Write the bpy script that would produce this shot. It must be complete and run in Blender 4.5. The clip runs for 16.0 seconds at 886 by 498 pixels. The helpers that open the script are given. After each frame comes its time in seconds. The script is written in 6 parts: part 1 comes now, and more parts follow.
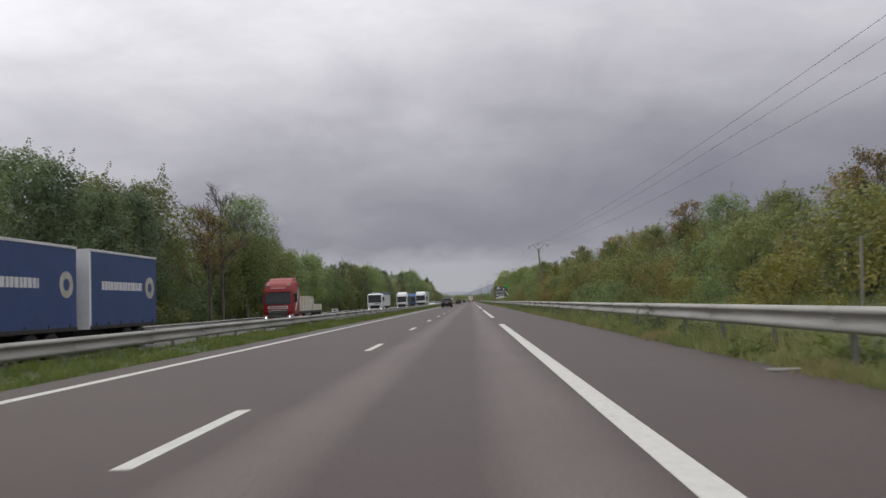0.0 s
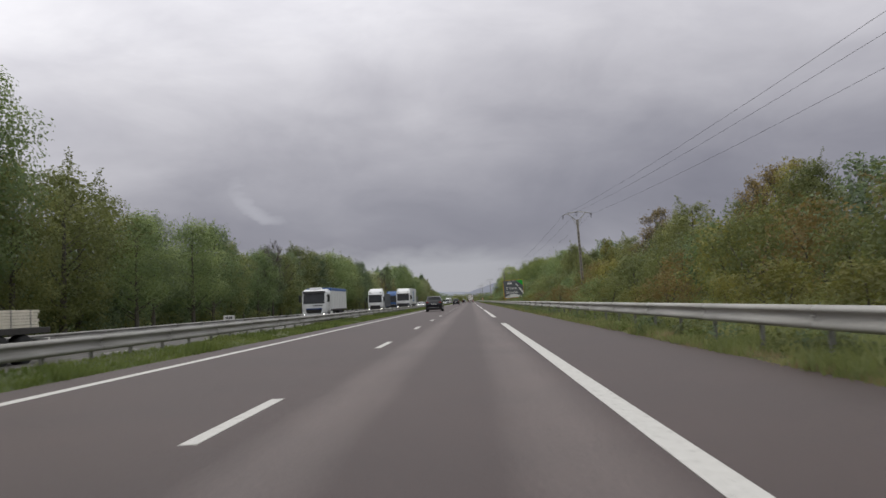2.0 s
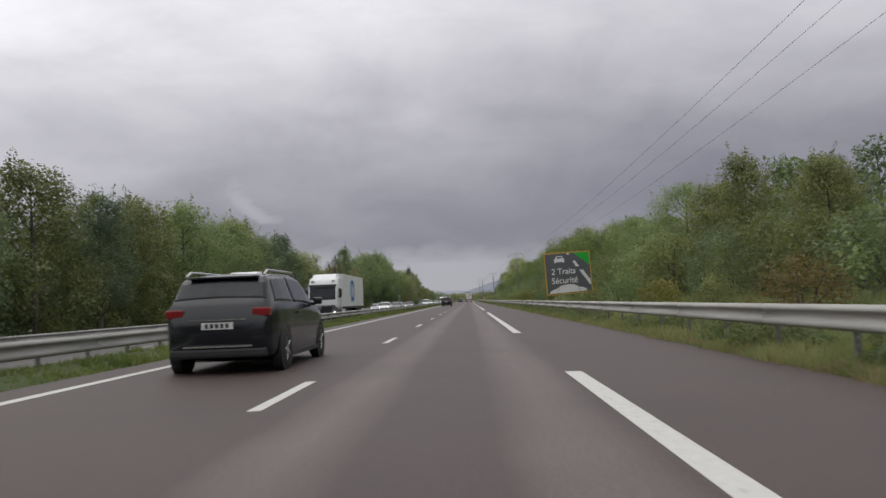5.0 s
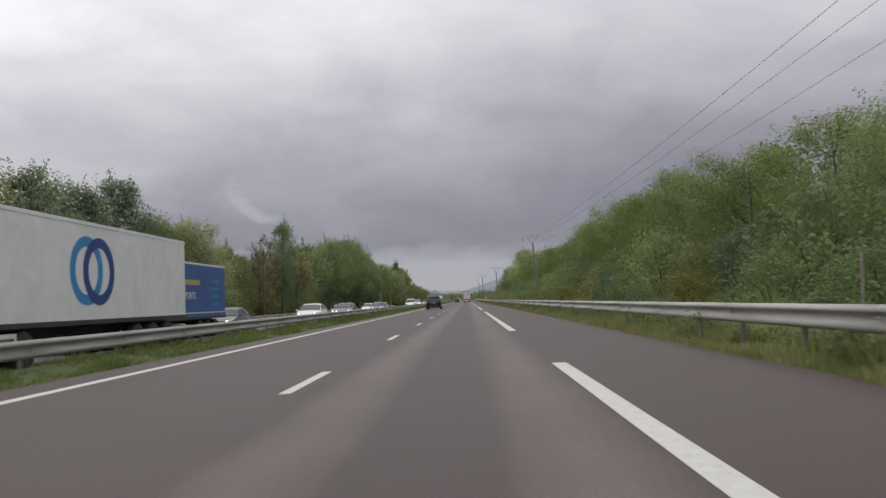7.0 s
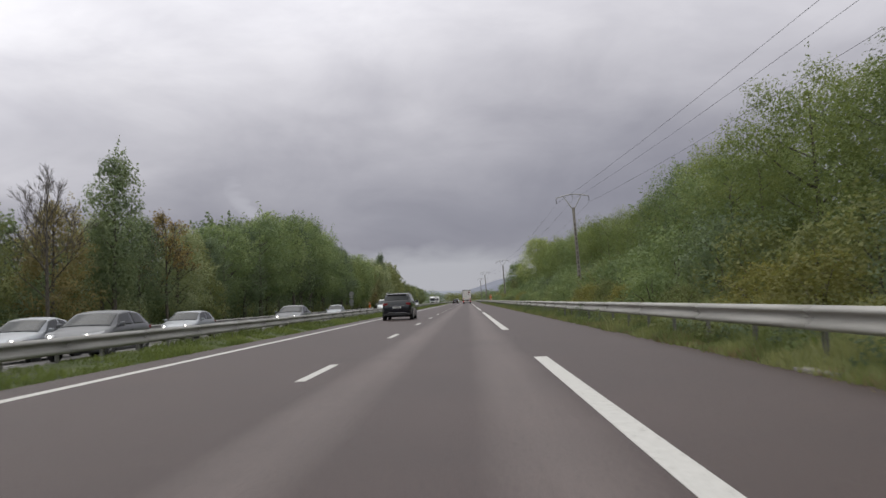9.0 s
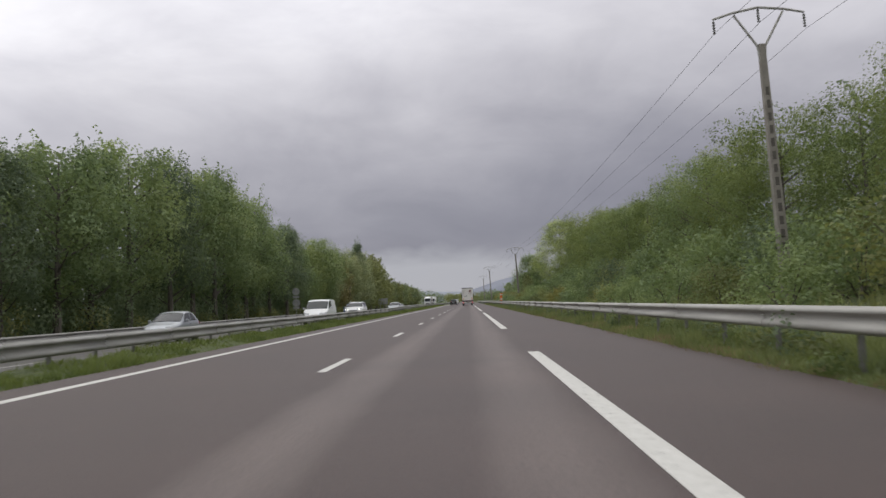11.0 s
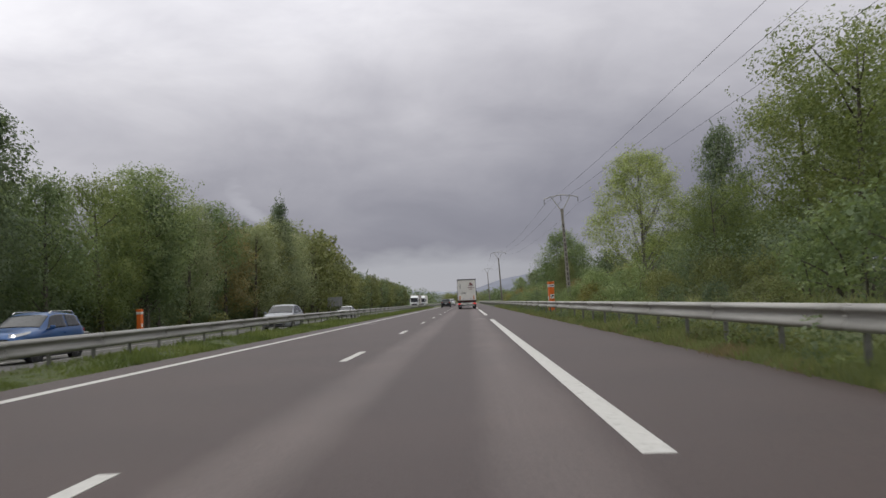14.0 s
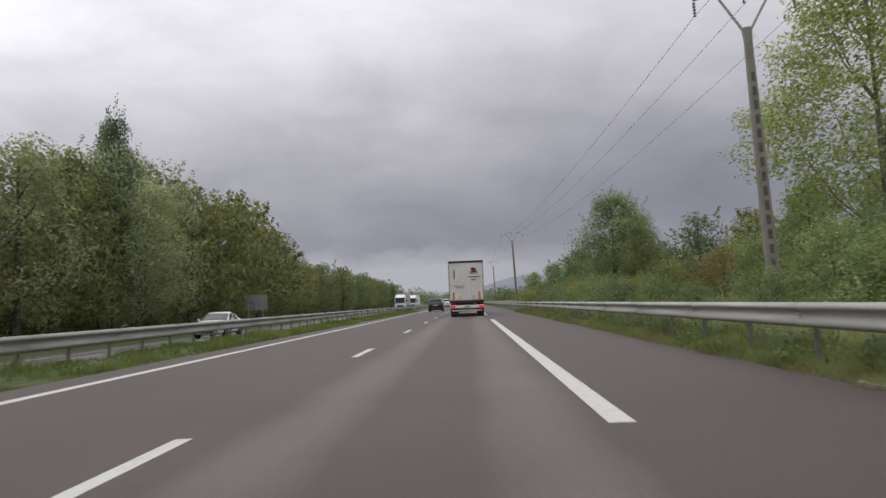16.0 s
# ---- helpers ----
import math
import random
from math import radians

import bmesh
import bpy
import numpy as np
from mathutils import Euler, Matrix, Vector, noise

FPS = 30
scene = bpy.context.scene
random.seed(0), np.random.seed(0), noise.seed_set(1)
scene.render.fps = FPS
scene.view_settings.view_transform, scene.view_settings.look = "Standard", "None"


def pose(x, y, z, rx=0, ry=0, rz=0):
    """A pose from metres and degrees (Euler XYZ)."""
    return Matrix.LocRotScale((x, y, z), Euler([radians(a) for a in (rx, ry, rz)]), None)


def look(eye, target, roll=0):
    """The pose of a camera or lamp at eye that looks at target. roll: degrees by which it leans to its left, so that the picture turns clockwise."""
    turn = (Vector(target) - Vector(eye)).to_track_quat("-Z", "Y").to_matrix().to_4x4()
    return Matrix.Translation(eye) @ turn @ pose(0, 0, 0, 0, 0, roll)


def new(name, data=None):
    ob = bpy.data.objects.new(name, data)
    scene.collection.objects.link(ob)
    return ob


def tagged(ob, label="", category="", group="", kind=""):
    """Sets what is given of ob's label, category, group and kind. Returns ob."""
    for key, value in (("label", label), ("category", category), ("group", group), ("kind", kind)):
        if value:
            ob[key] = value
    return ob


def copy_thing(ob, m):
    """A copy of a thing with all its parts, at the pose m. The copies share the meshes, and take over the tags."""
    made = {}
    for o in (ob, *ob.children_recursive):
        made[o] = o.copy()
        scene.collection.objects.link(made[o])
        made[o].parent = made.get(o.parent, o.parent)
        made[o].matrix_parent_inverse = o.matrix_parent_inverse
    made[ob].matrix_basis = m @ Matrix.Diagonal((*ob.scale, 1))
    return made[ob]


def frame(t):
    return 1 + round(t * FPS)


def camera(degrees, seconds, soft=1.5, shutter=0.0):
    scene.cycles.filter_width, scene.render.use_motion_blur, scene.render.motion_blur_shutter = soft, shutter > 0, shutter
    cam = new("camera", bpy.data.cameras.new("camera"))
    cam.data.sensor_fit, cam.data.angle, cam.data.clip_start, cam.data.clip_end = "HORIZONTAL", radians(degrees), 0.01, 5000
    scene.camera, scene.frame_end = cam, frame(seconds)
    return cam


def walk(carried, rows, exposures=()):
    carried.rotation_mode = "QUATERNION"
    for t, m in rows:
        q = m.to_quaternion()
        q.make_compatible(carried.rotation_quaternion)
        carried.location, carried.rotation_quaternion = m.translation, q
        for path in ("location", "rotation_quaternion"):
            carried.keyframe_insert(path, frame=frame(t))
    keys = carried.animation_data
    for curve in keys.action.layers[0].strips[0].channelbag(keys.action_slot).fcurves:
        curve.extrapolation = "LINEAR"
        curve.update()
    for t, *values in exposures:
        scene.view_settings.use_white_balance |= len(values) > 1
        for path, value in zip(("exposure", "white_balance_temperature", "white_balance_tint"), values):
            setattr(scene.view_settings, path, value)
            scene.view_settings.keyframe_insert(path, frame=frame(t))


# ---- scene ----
# the car keeps its lane at about 25 m/s; the camera sits behind its windscreen
cam = camera(58.1, 16.0, soft=1.5, shutter=0.12)
EYE_HEIGHT = 1.064
LEAN = -2.3
# seconds, sideways drift in metres, heading to the left and upward tilt in degrees
DRIFT = [
    (0.0, 0.07, 1.86, 3.775), (1.5, -0.06, 1.86, 3.78), (3.75, -0.085, 1.82, 3.735), (6.75, -0.115, 1.58, 3.68),
    (9.0, 0.06, 1.61, 3.735), (11.5, 0.07, 1.69, 3.80), (12.5, 0.05, 1.65, 3.785), (14.5, 0.10, 1.68, 3.81), (16.0, 0.08, 1.74, 3.85)]


def travelled(t):
    return -0.144 + 25.6266 * t - 0.04521 * t * t + 0.001529 * t ** 3


def car_pose(t):
    k = [r[0] for r in DRIFT]
    x, yaw, tilt = [float(np.interp(t, k, [r[i] for r in DRIFT])) for i in (1, 2, 3)]
    eye = Vector((x, travelled(t), EYE_HEIGHT))
    a, b = radians(yaw), radians(tilt)
    return look(eye, eye + Vector((-math.sin(a) * math.cos(b), math.cos(a) * math.cos(b), math.sin(b))), LEAN)


walk(cam, [(0.25 * i, car_pose(0.25 * i)) for i in range(65)],
     [(0.0, -0.03), (4.0, -0.03), (7.0, 0.0), (9.0, 0.05), (11.5, 0.05), (12.5, -0.02), (15.0, 0.0), (16.0, 0.06)])

# ---- sky and light ----
def node(tree, kind, **values):
    n = tree.nodes.new(kind)
    for key, value in values.items():
        if key in n.inputs:
            n.inputs[key].default_value = value
    return n


def ramp(tree, stops, interpolation="LINEAR"):
    n = tree.nodes.new("ShaderNodeValToRGB")
    n.color_ramp.interpolation = interpolation
    e = n.color_ramp.elements
    while len(e) < len(stops):
        e.new(0.5)
    for slot, (where, colour) in zip(e, stops):
        slot.position = where
        slot.color = (*colour, 1) if len(colour) == 3 else colour
    return n


def maths(tree, operation, a, b=None, clamp=False):
    n = tree.nodes.new("ShaderNodeMath")
    n.operation, n.use_clamp = operation, clamp
    for i, v in enumerate((a, b)):
        if v is None:
            continue
        if isinstance(v, (int, float)):
            n.inputs[i].default_value = v
        else:
            tree.links.new(v, n.inputs[i])
    return n.outputs[0]


def mixed(tree, how, factor, a, b):
    n = tree.nodes.new("ShaderNodeMix")
    n.data_type, n.blend_type = "RGBA", how
    for slot, v in ((n.inputs[0], factor), (n.inputs[6], a), (n.inputs[7], b)):
        if isinstance(v, (int, float)):
            slot.default_value = v
        elif isinstance(v, tuple):
            slot.default_value = (*v, 1)
        else:
            tree.links.new(v, slot)
    return n.outputs[2]


def make_world():
    w = bpy.data.worlds.new("overcast_sky")
    scene.world = w
    w.use_nodes = True
    t = w.node_tree
    t.nodes.clear()
    out = t.nodes.new("ShaderNodeOutputWorld")
    bg = node(t, "ShaderNodeBackground", Strength=1.0)
    sky = t.nodes.new("ShaderNodeTexSky")
    sky.sky_type, sky.sun_disc = "NISHITA", False
    sky.sun_elevation, sky.sun_rotation = radians(73), radians(-59)
    coord = t.nodes.new("ShaderNodeTexCoord")
    sep = t.nodes.new("ShaderNodeSeparateXYZ")
    t.links.new(coord.outputs["Generated"], sep.inputs[0])
    x, y, z = sep.outputs
    # a flat cloud deck: directions meet it at x/z, y/z
    deep = maths(t, "ADD", maths(t, "MAXIMUM", z, 0.0), 0.10)
    flat = t.nodes.new("ShaderNodeCombineXYZ")
    t.links.new(maths(t, "DIVIDE", x, deep), flat.inputs[0])
    t.links.new(maths(t, "MULTIPLY", maths(t, "DIVIDE", y, deep), 0.8), flat.inputs[1])
    big = node(t, "ShaderNodeTexNoise", Scale=0.42, Detail=3.5, Roughness=0.5, Distortion=0.5)
    small = node(t, "ShaderNodeTexNoise", Scale=4.2, Detail=5.0, Roughness=0.55, Distortion=0.5)
    lump = t.nodes.new("ShaderNodeMapping")
    lump.inputs["Scale"].default_value = (1.0, 0.5, 2.1)
    t.links.new(coord.outputs["Generated"], lump.inputs[0])
    t.links.new(flat.outputs[0], big.inputs["Vector"])
    t.links.new(lump.outputs[0], small.inputs["Vector"])
    # height above the horizon, bent by the clouds; the left side is thinner and brighter
    ragged = node(t, "ShaderNodeTexNoise", Scale=9.0, Detail=6.0, Roughness=0.55, Distortion=0.3)
    t.links.new(lump.outputs[0], ragged.inputs["Vector"])
    tatter = maths(t, "SUBTRACT", ragged.outputs["Fac"], 0.5)
    h = maths(t, "ADD", maths(t, "ADD", z, maths(t, "MULTIPLY", x, -0.20)), maths(t, "MULTIPLY", maths(t, "MAXIMUM", maths(t, "SUBTRACT", x, 0.16), 0.0), 0.33))
    h = maths(t, "ADD", h, maths(t, "MULTIPLY", maths(t, "SUBTRACT", big.outputs["Fac"], 0.5), 0.26))
    h = maths(t, "ADD", h, maths(t, "MULTIPLY", tatter, 0.06))
    tone = ramp(t, [(0.0, (0.300, 0.298, 0.345)), (0.05, (0.262, 0.260, 0.305)), (0.10, (0.248, 0.245, 0.290)), (0.17, (0.320, 0.314, 0.358)),
                    (0.26, (0.545, 0.533, 0.572)), (0.38, (0.815, 0.800, 0.845)), (0.6, (1.45, 1.44, 1.48)), (1.0, (2.15, 2.15, 2.20))], "B_SPLINE")
    t.links.new(h, tone.inputs[0])
    mottle = ramp(t, [(0.3, (0.85, 0.85, 0.87)), (0.7, (1.13, 1.13, 1.12))])
    t.links.new(small.outputs["Fac"], mottle.inputs[0])
    cloud = mixed(t, "MULTIPLY", 1.0, tone.outputs[0], mottle.outputs[0])
    # the deck's ragged lower rim, with paler sky under it
    rim = maths(t, "ADD", maths(t, "MULTIPLY", tatter, 0.06), maths(t, "SUBTRACT", maths(t, "MULTIPLY", x, -0.03), z))
    low = maths(t, "MULTIPLY", maths(t, "ADD", rim, 0.072), 34.0, clamp=True)
    side = maths(t, "MULTIPLY", maths(t, "SUBTRACT", 0.32, x), 3.2, clamp=True)
    cloud = mixed(t, "MIX", maths(t, "MULTIPLY", maths(t, "MULTIPLY", low, side), 0.8), cloud, (0.46, 0.465, 0.505))
    # a thin rift where the deck breaks
    across = maths(t, "ADD", maths(t, "MULTIPLY", x, 0.5), z)
    u = maths(t, "DIVIDE", maths(t, "ADD", maths(t, "ADD", across, 0.005), maths(t, "MULTIPLY", tatter, 0.10)), 0.013)
    v = maths(t, "DIVIDE", maths(t, "ADD", x, 0.255), 0.035)
    rift = maths(t, "SUBTRACT", 1.0, maths(t, "ADD", maths(t, "MULTIPLY", u, u), maths(t, "MULTIPLY", v, v)), clamp=True)
    cloud = mixed(t, "MIX", maths(t, "MULTIPLY", rift, 0.40), cloud, (0.56, 0.56, 0.61))
    faint = mixed(t, "MULTIPLY", 1.0, sky.outputs[0], (0.09, 0.09, 0.09))
    t.links.new(mixed(t, "MIX", 0.05, cloud, faint), bg.inputs[0])
    t.links.new(bg.outputs[0], out.inputs[0])


make_world()
sun = new("sun", bpy.data.lights.new("sun", "SUN"))
sun.data.energy, sun.data.angle, sun.data.color = 0.75, radians(60), (1.0, 0.97, 0.93)
sun.matrix_world = look((0, 0, 0), (0.25, -0.15, -0.95))


# ---- materials ----
def material(name):
    m = bpy.data.materials.new(name)
    m.use_nodes = True
    t = m.node_tree
    return m, t, t.nodes["Principled BSDF"]


def plain(name, colour, rough=0.5, metal=0.0, dirt=0.12, scale=3.0, bump=0.0, coat=0.0):
    """Paint, plastic, rubber and the like, with blotches of dirt and a fine grain."""
    m, t, b = material(name)
    co = t.nodes.new("ShaderNodeTexCoord")
    n = node(t, "ShaderNodeTexNoise", Scale=scale, Detail=6.0, Roughness=0.65)
    t.links.new(co.outputs["Object"], n.inputs["Vector"])
    r = ramp(t, [(0.35, tuple(c * (1 - dirt) for c in colour)), (0.65, tuple(min(1, c * (1 + dirt * 0.5)) for c in colour))])
    t.links.new(n.outputs["Fac"], r.inputs[0])
    t.links.new(r.outputs[0], b.inputs["Base Color"])
    b.inputs["Roughness"].default_value, b.inputs["Metallic"].default_value = rough, metal
    b.inputs["Coat Weight"].default_value = coat
    if bump:
        fine = node(t, "ShaderNodeTexNoise", Scale=scale * 12, Detail=3.0)
        t.links.new(co.outputs["Object"], fine.inputs["Vector"])
        k = node(t, "ShaderNodeBump", Strength=bump, Distance=0.02)
        t.links.new(fine.outputs["Fac"], k.inputs["Height"])
        t.links.new(k.outputs[0], b.inputs["Normal"])
    return m


def glow(name, colour, strength):
    m, t, b = material(name)
    b.inputs["Base Color"].default_value = (*colour, 1)
    b.inputs["Emission Color"].default_value, b.inputs["Emission Strength"].default_value = (*colour, 1), strength
    return m


def asphalt(name, base, worn, tracks):
    """Asphalt that the wheels have polished lighter along lanes at the given x; the oil line between them is darker."""
    m, t, b = material(name)
    co = t.nodes.new("ShaderNodeTexCoord")
    sep = t.nodes.new("ShaderNodeSeparateXYZ")
    t.links.new(co.outputs["Object"], sep.inputs[0])
    long = t.nodes.new("ShaderNodeMapping")
    long.inputs["Scale"].default_value = (1.0, 0.03, 1.0)
    t.links.new(co.outputs["Object"], long.inputs[0])
    wander = node(t, "ShaderNodeTexNoise", Scale=0.5, Detail=4.0)
    streak = node(t, "ShaderNodeTexNoise", Scale=3.0, Detail=6.0, Roughness=0.6)
    patch = node(t, "ShaderNodeTexNoise", Scale=0.35, Detail=5.0, Roughness=0.6)
    stone = node(t, "ShaderNodeTexVoronoi", Scale=90.0)
    for n, v in ((wander, co), (streak, long), (patch, co), (stone, co)):
        t.links.new(v.outputs["Object"] if v is co else v.outputs[0], n.inputs["Vector"])
    x = maths(t, "ADD", sep.outputs[0], maths(t, "MULTIPLY", maths(t, "SUBTRACT", wander.outputs["Fac"], 0.5), 0.25))
    wear = None
    for where, half in tracks:
        d = maths(t, "DIVIDE", maths(t, "SUBTRACT", x, where), half)
        peak = maths(t, "SUBTRACT", 1.0, maths(t, "MULTIPLY", d, d), clamp=True)
        wear = peak if wear is None else maths(t, "MAXIMUM", wear, peak)
    wear = maths(t, "MULTIPLY", wear, maths(t, "ADD", streak.outputs["Fac"], 0.35), clamp=True)
    col = mixed(t, "MIX", wear, base, worn)
    shade = ramp(t, [(0.3, (0.86, 0.86, 0.87)), (0.7, (1.12, 1.11, 1.1))])
    t.links.new(patch.outputs["Fac"], shade.inputs[0])
    grain = ramp(t, [(0.0, (0.75, 0.75, 0.75)), (0.6, (1.2, 1.2, 1.2))])
    t.links.new(stone.outputs["Distance"], grain.inputs[0])
    col = mixed(t, "MULTIPLY", 1.0, col, shade.outputs[0])
    col = mixed(t, "MULTIPLY", 0.7, col, grain.outputs[0])
    chip = node(t, "ShaderNodeTexNoise", Scale=26.0, Detail=3.0, Roughness=0.75)
    t.links.new(co.outputs["Object"], chip.inputs["Vector"])
    fleck = ramp(t, [(0.32, (0.66, 0.66, 0.66)), (0.68, (1.36, 1.35, 1.33))])
    t.links.new(chip.outputs["Fac"], fleck.inputs[0])
    col = mixed(t, "MULTIPLY", 1.0, col, fleck.outputs[0])
    t.links.new(col, b.inputs["Base Color"])
    b.inputs["Roughness"].default_value = 0.56
    b.inputs["Specular IOR Level"].default_value = 0.42
    k = node(t, "ShaderNodeBump", Strength=0.5, Distance=0.006)
    t.links.new(stone.outputs["Distance"], k.inputs["Height"])
    t.links.new(k.outputs[0], b.inputs["Normal"])
    return m


def road_paint():
    m, t, b = material("road_paint")
    co = t.nodes.new("ShaderNodeTexCoord")
    worn = node(t, "ShaderNodeTexNoise", Scale=9.0, Detail=8.0, Roughness=0.75)
    t.links.new(co.outputs["Object"], worn.inputs["Vector"])
    r = ramp(t, [(0.3, (0.27, 0.26, 0.25)), (0.42, (0.51, 0.50, 0.475)), (0.7, (0.61, 0.60, 0.575))])
    t.links.new(worn.outputs["Fac"], r.inputs[0])
    t.links.new(r.outputs[0], b.inputs["Base Color"])
    b.inputs["Roughness"].default_value = 0.7
    return m


def zinc(name, dark, mid, light, metal):
    """Galvanised steel, streaked and dulled by the weather."""
    m, t, b = material(name)
    geo = t.nodes.new("ShaderNodeNewGeometry")
    mp = t.nodes.new("ShaderNodeMapping")
    mp.inputs["Scale"].default_value = (2.0, 0.35, 5.0)
    t.links.new(geo.outputs["Position"], mp.inputs[0])
    n = node(t, "ShaderNodeTexNoise", Scale=1.6, Detail=8.0, Roughness=0.7)
    t.links.new(mp.outputs[0], n.inputs["Vector"])
    r = ramp(t, [(0.25, dark), (0.5, mid), (0.75, light)])
    t.links.new(n.outputs["Fac"], r.inputs[0])
    t.links.new(r.outputs[0], b.inputs["Base Color"])
    b.inputs["Metallic"].default_value, b.inputs["Roughness"].default_value = metal, 0.55
    return m


def leaf(name, tints, glossy=0.62):
    """Leaves: each one of its own tint, each plant a little different, light coming through them."""
    m, t, b = material(name)
    geo = t.nodes.new("ShaderNodeNewGeometry")
    info = t.nodes.new("ShaderNodeObjectInfo")
    co = t.nodes.new("ShaderNodeTexCoord")
    spread = node(t, "ShaderNodeTexNoise", Scale=0.45, Detail=3.0)
    t.links.new(co.outputs["Object"], spread.inputs["Vector"])
    pick = maths(t, "ADD", maths(t, "MULTIPLY", geo.outputs["Random Per Island"], 0.13), maths(t, "SUBTRACT", maths(t, "MULTIPLY", spread.outputs["Fac"], 1.30), 0.24))
    pick = maths(t, "ADD", pick, maths(t, "MULTIPLY", maths(t, "SUBTRACT", info.outputs["Random"], 0.5), 0.35), clamp=True)
    r = ramp(t, [(i / (len(tints) - 1) * 0.8 + 0.1, c) for i, c in enumerate(tints)])
    t.links.new(pick, r.inputs[0])
    t.links.new(r.outputs[0], b.inputs["Base Color"])
    b.inputs["Roughness"].default_value = glossy
    b.inputs["Specular IOR Level"].default_value = 0.28
    thin = t.nodes.new("ShaderNodeBsdfTranslucent")
    t.links.new(mixed(t, "MULTIPLY", 1.0, r.outputs[0], (1.1, 1.08, 0.75)), thin.inputs[0])
    mix = t.nodes.new("ShaderNodeMixShader")
    mix.inputs[0].default_value = 0.44
    t.links.new(b.outputs[0], mix.inputs[1])
    t.links.new(thin.outputs[0], mix.inputs[2])
    t.links.new(mix.outputs[0], t.nodes["Material Output"].inputs[0])
    return m


def soil():
    m, t, b = material("rough_grass_ground")
    co = t.nodes.new("ShaderNodeTexCoord")
    n = node(t, "ShaderNodeTexNoise", Scale=0.6, Detail=8.0, Roughness=0.7)
    fine = node(t, "ShaderNodeTexNoise", Scale=14.0, Detail=5.0, Roughness=0.7)
    for k in (n, fine):
        t.links.new(co.outputs["Object"], k.inputs["Vector"])
    r = ramp(t, [(0.3, (0.060, 0.080, 0.030)), (0.5, (0.088, 0.112, 0.042)), (0.7, (0.120, 0.122, 0.058))])
    t.links.new(n.outputs["Fac"], r.inputs[0])
    g = ramp(t, [(0.3, (0.6, 0.6, 0.6)), (0.7, (1.3, 1.3, 1.2))])
    t.links.new(fine.outputs["Fac"], g.inputs[0])
    t.links.new(mixed(t, "MULTIPLY", 1.0, r.outputs[0], g.outputs[0]), b.inputs["Base Color"])
    b.inputs["Roughness"].default_value = 0.95
    k = node(t, "ShaderNodeBump", Strength=0.8, Distance=0.08)
    t.links.new(fine.outputs["Fac"], k.inputs["Height"])
    t.links.new(k.outputs[0], b.inputs["Normal"])
    return m


def bark(name, dark, light):
    m, t, b = material(name)
    co = t.nodes.new("ShaderNodeTexCoord")
    mp = t.nodes.new("ShaderNodeMapping")
    mp.inputs["Scale"].default_value = (8, 8, 1.5)
    t.links.new(co.outputs["Object"], mp.inputs[0])
    n = node(t, "ShaderNodeTexNoise", Scale=2.0, Detail=6.0, Roughness=0.7)
    t.links.new(mp.outputs[0], n.inputs["Vector"])
    r = ramp(t, [(0.35, dark), (0.65, light)])
    t.links.new(n.outputs["Fac"], r.inputs[0])
    t.links.new(r.outputs[0], b.inputs["Base Color"])
    b.inputs["Roughness"].default_value = 0.9
    k = node(t, "ShaderNodeBump", Strength=0.6, Distance=0.03)
    t.links.new(n.outputs["Fac"], k.inputs["Height"])
    t.links.new(k.outputs[0], b.inputs["Normal"])
    return m


ASPHALT = asphalt("asphalt_carriageway", (0.0525, 0.0352, 0.0328), (0.112, 0.0885, 0.0838), [(-1.45, 0.52), (0.62, 0.55)])
ASPHALT_OPPOSITE = asphalt("asphalt_far_carriageway", (0.062, 0.058, 0.055), (0.09, 0.084, 0.08), [(-10.9, 0.4), (-12.7, 0.4), (-14.3, 0.4), (-16.0, 0.4)])
PAINT = road_paint()
ZINC = zinc("galvanised_steel", (0.27, 0.26, 0.24), (0.37, 0.36, 0.335), (0.45, 0.44, 0.415), 0.10)
# darker copy of ZINC; shade on rails facing right is put in its colour
ZINC_SHADED = zinc("shaded_galvanised_steel", (0.185, 0.18, 0.168), (0.27, 0.264, 0.25), (0.34, 0.335, 0.32), 0.15)
POST_STEEL = zinc("weathered_post", (0.11, 0.11, 0.10), (0.18, 0.178, 0.168), (0.25, 0.247, 0.235), 0.2)
SOIL = soil()
BARK = bark("bark_grey", (0.05, 0.043, 0.035), (0.16, 0.14, 0.12))
BARK_PALE = bark("bark_pale", (0.12, 0.11, 0.095), (0.30, 0.28, 0.25))
LEAF_GREEN = leaf("leaf_green", [(0.115, 0.164, 0.089), (0.216, 0.283, 0.136), (0.357, 0.419, 0.198)])
LEAF_DARK = leaf("leaf_dark", [(0.100, 0.136, 0.094), (0.177, 0.230, 0.138), (0.281, 0.338, 0.186)])
LEAF_OLIVE = leaf("leaf_olive", [(0.118, 0.140, 0.066), (0.212, 0.236, 0.102), (0.345, 0.345, 0.146)])
# paler, greyer green: glare haze over the wood is put into the leaf colour
LEAF_HAZED = leaf("leaf_hazed", [(0.190, 0.225, 0.135), (0.305, 0.345, 0.200), (0.440, 0.465, 0.270)])
LEAF_AMBER = leaf("leaf_amber", [(0.205, 0.180, 0.092), (0.325, 0.278, 0.135), (0.450, 0.370, 0.175)])
LEAF_YELLOW = leaf("leaf_yellow", [(0.145, 0.150, 0.057), (0.250, 0.242, 0.083), (0.390, 0.345, 0.115)])
LEAF_RUST = leaf("leaf_rust", [(0.160, 0.128, 0.062), (0.262, 0.200, 0.090), (0.390, 0.285, 0.120)])
LEAF_PALE = leaf("leaf_pale", [(0.265, 0.325, 0.130), (0.420, 0.475, 0.200), (0.590, 0.610, 0.285)])
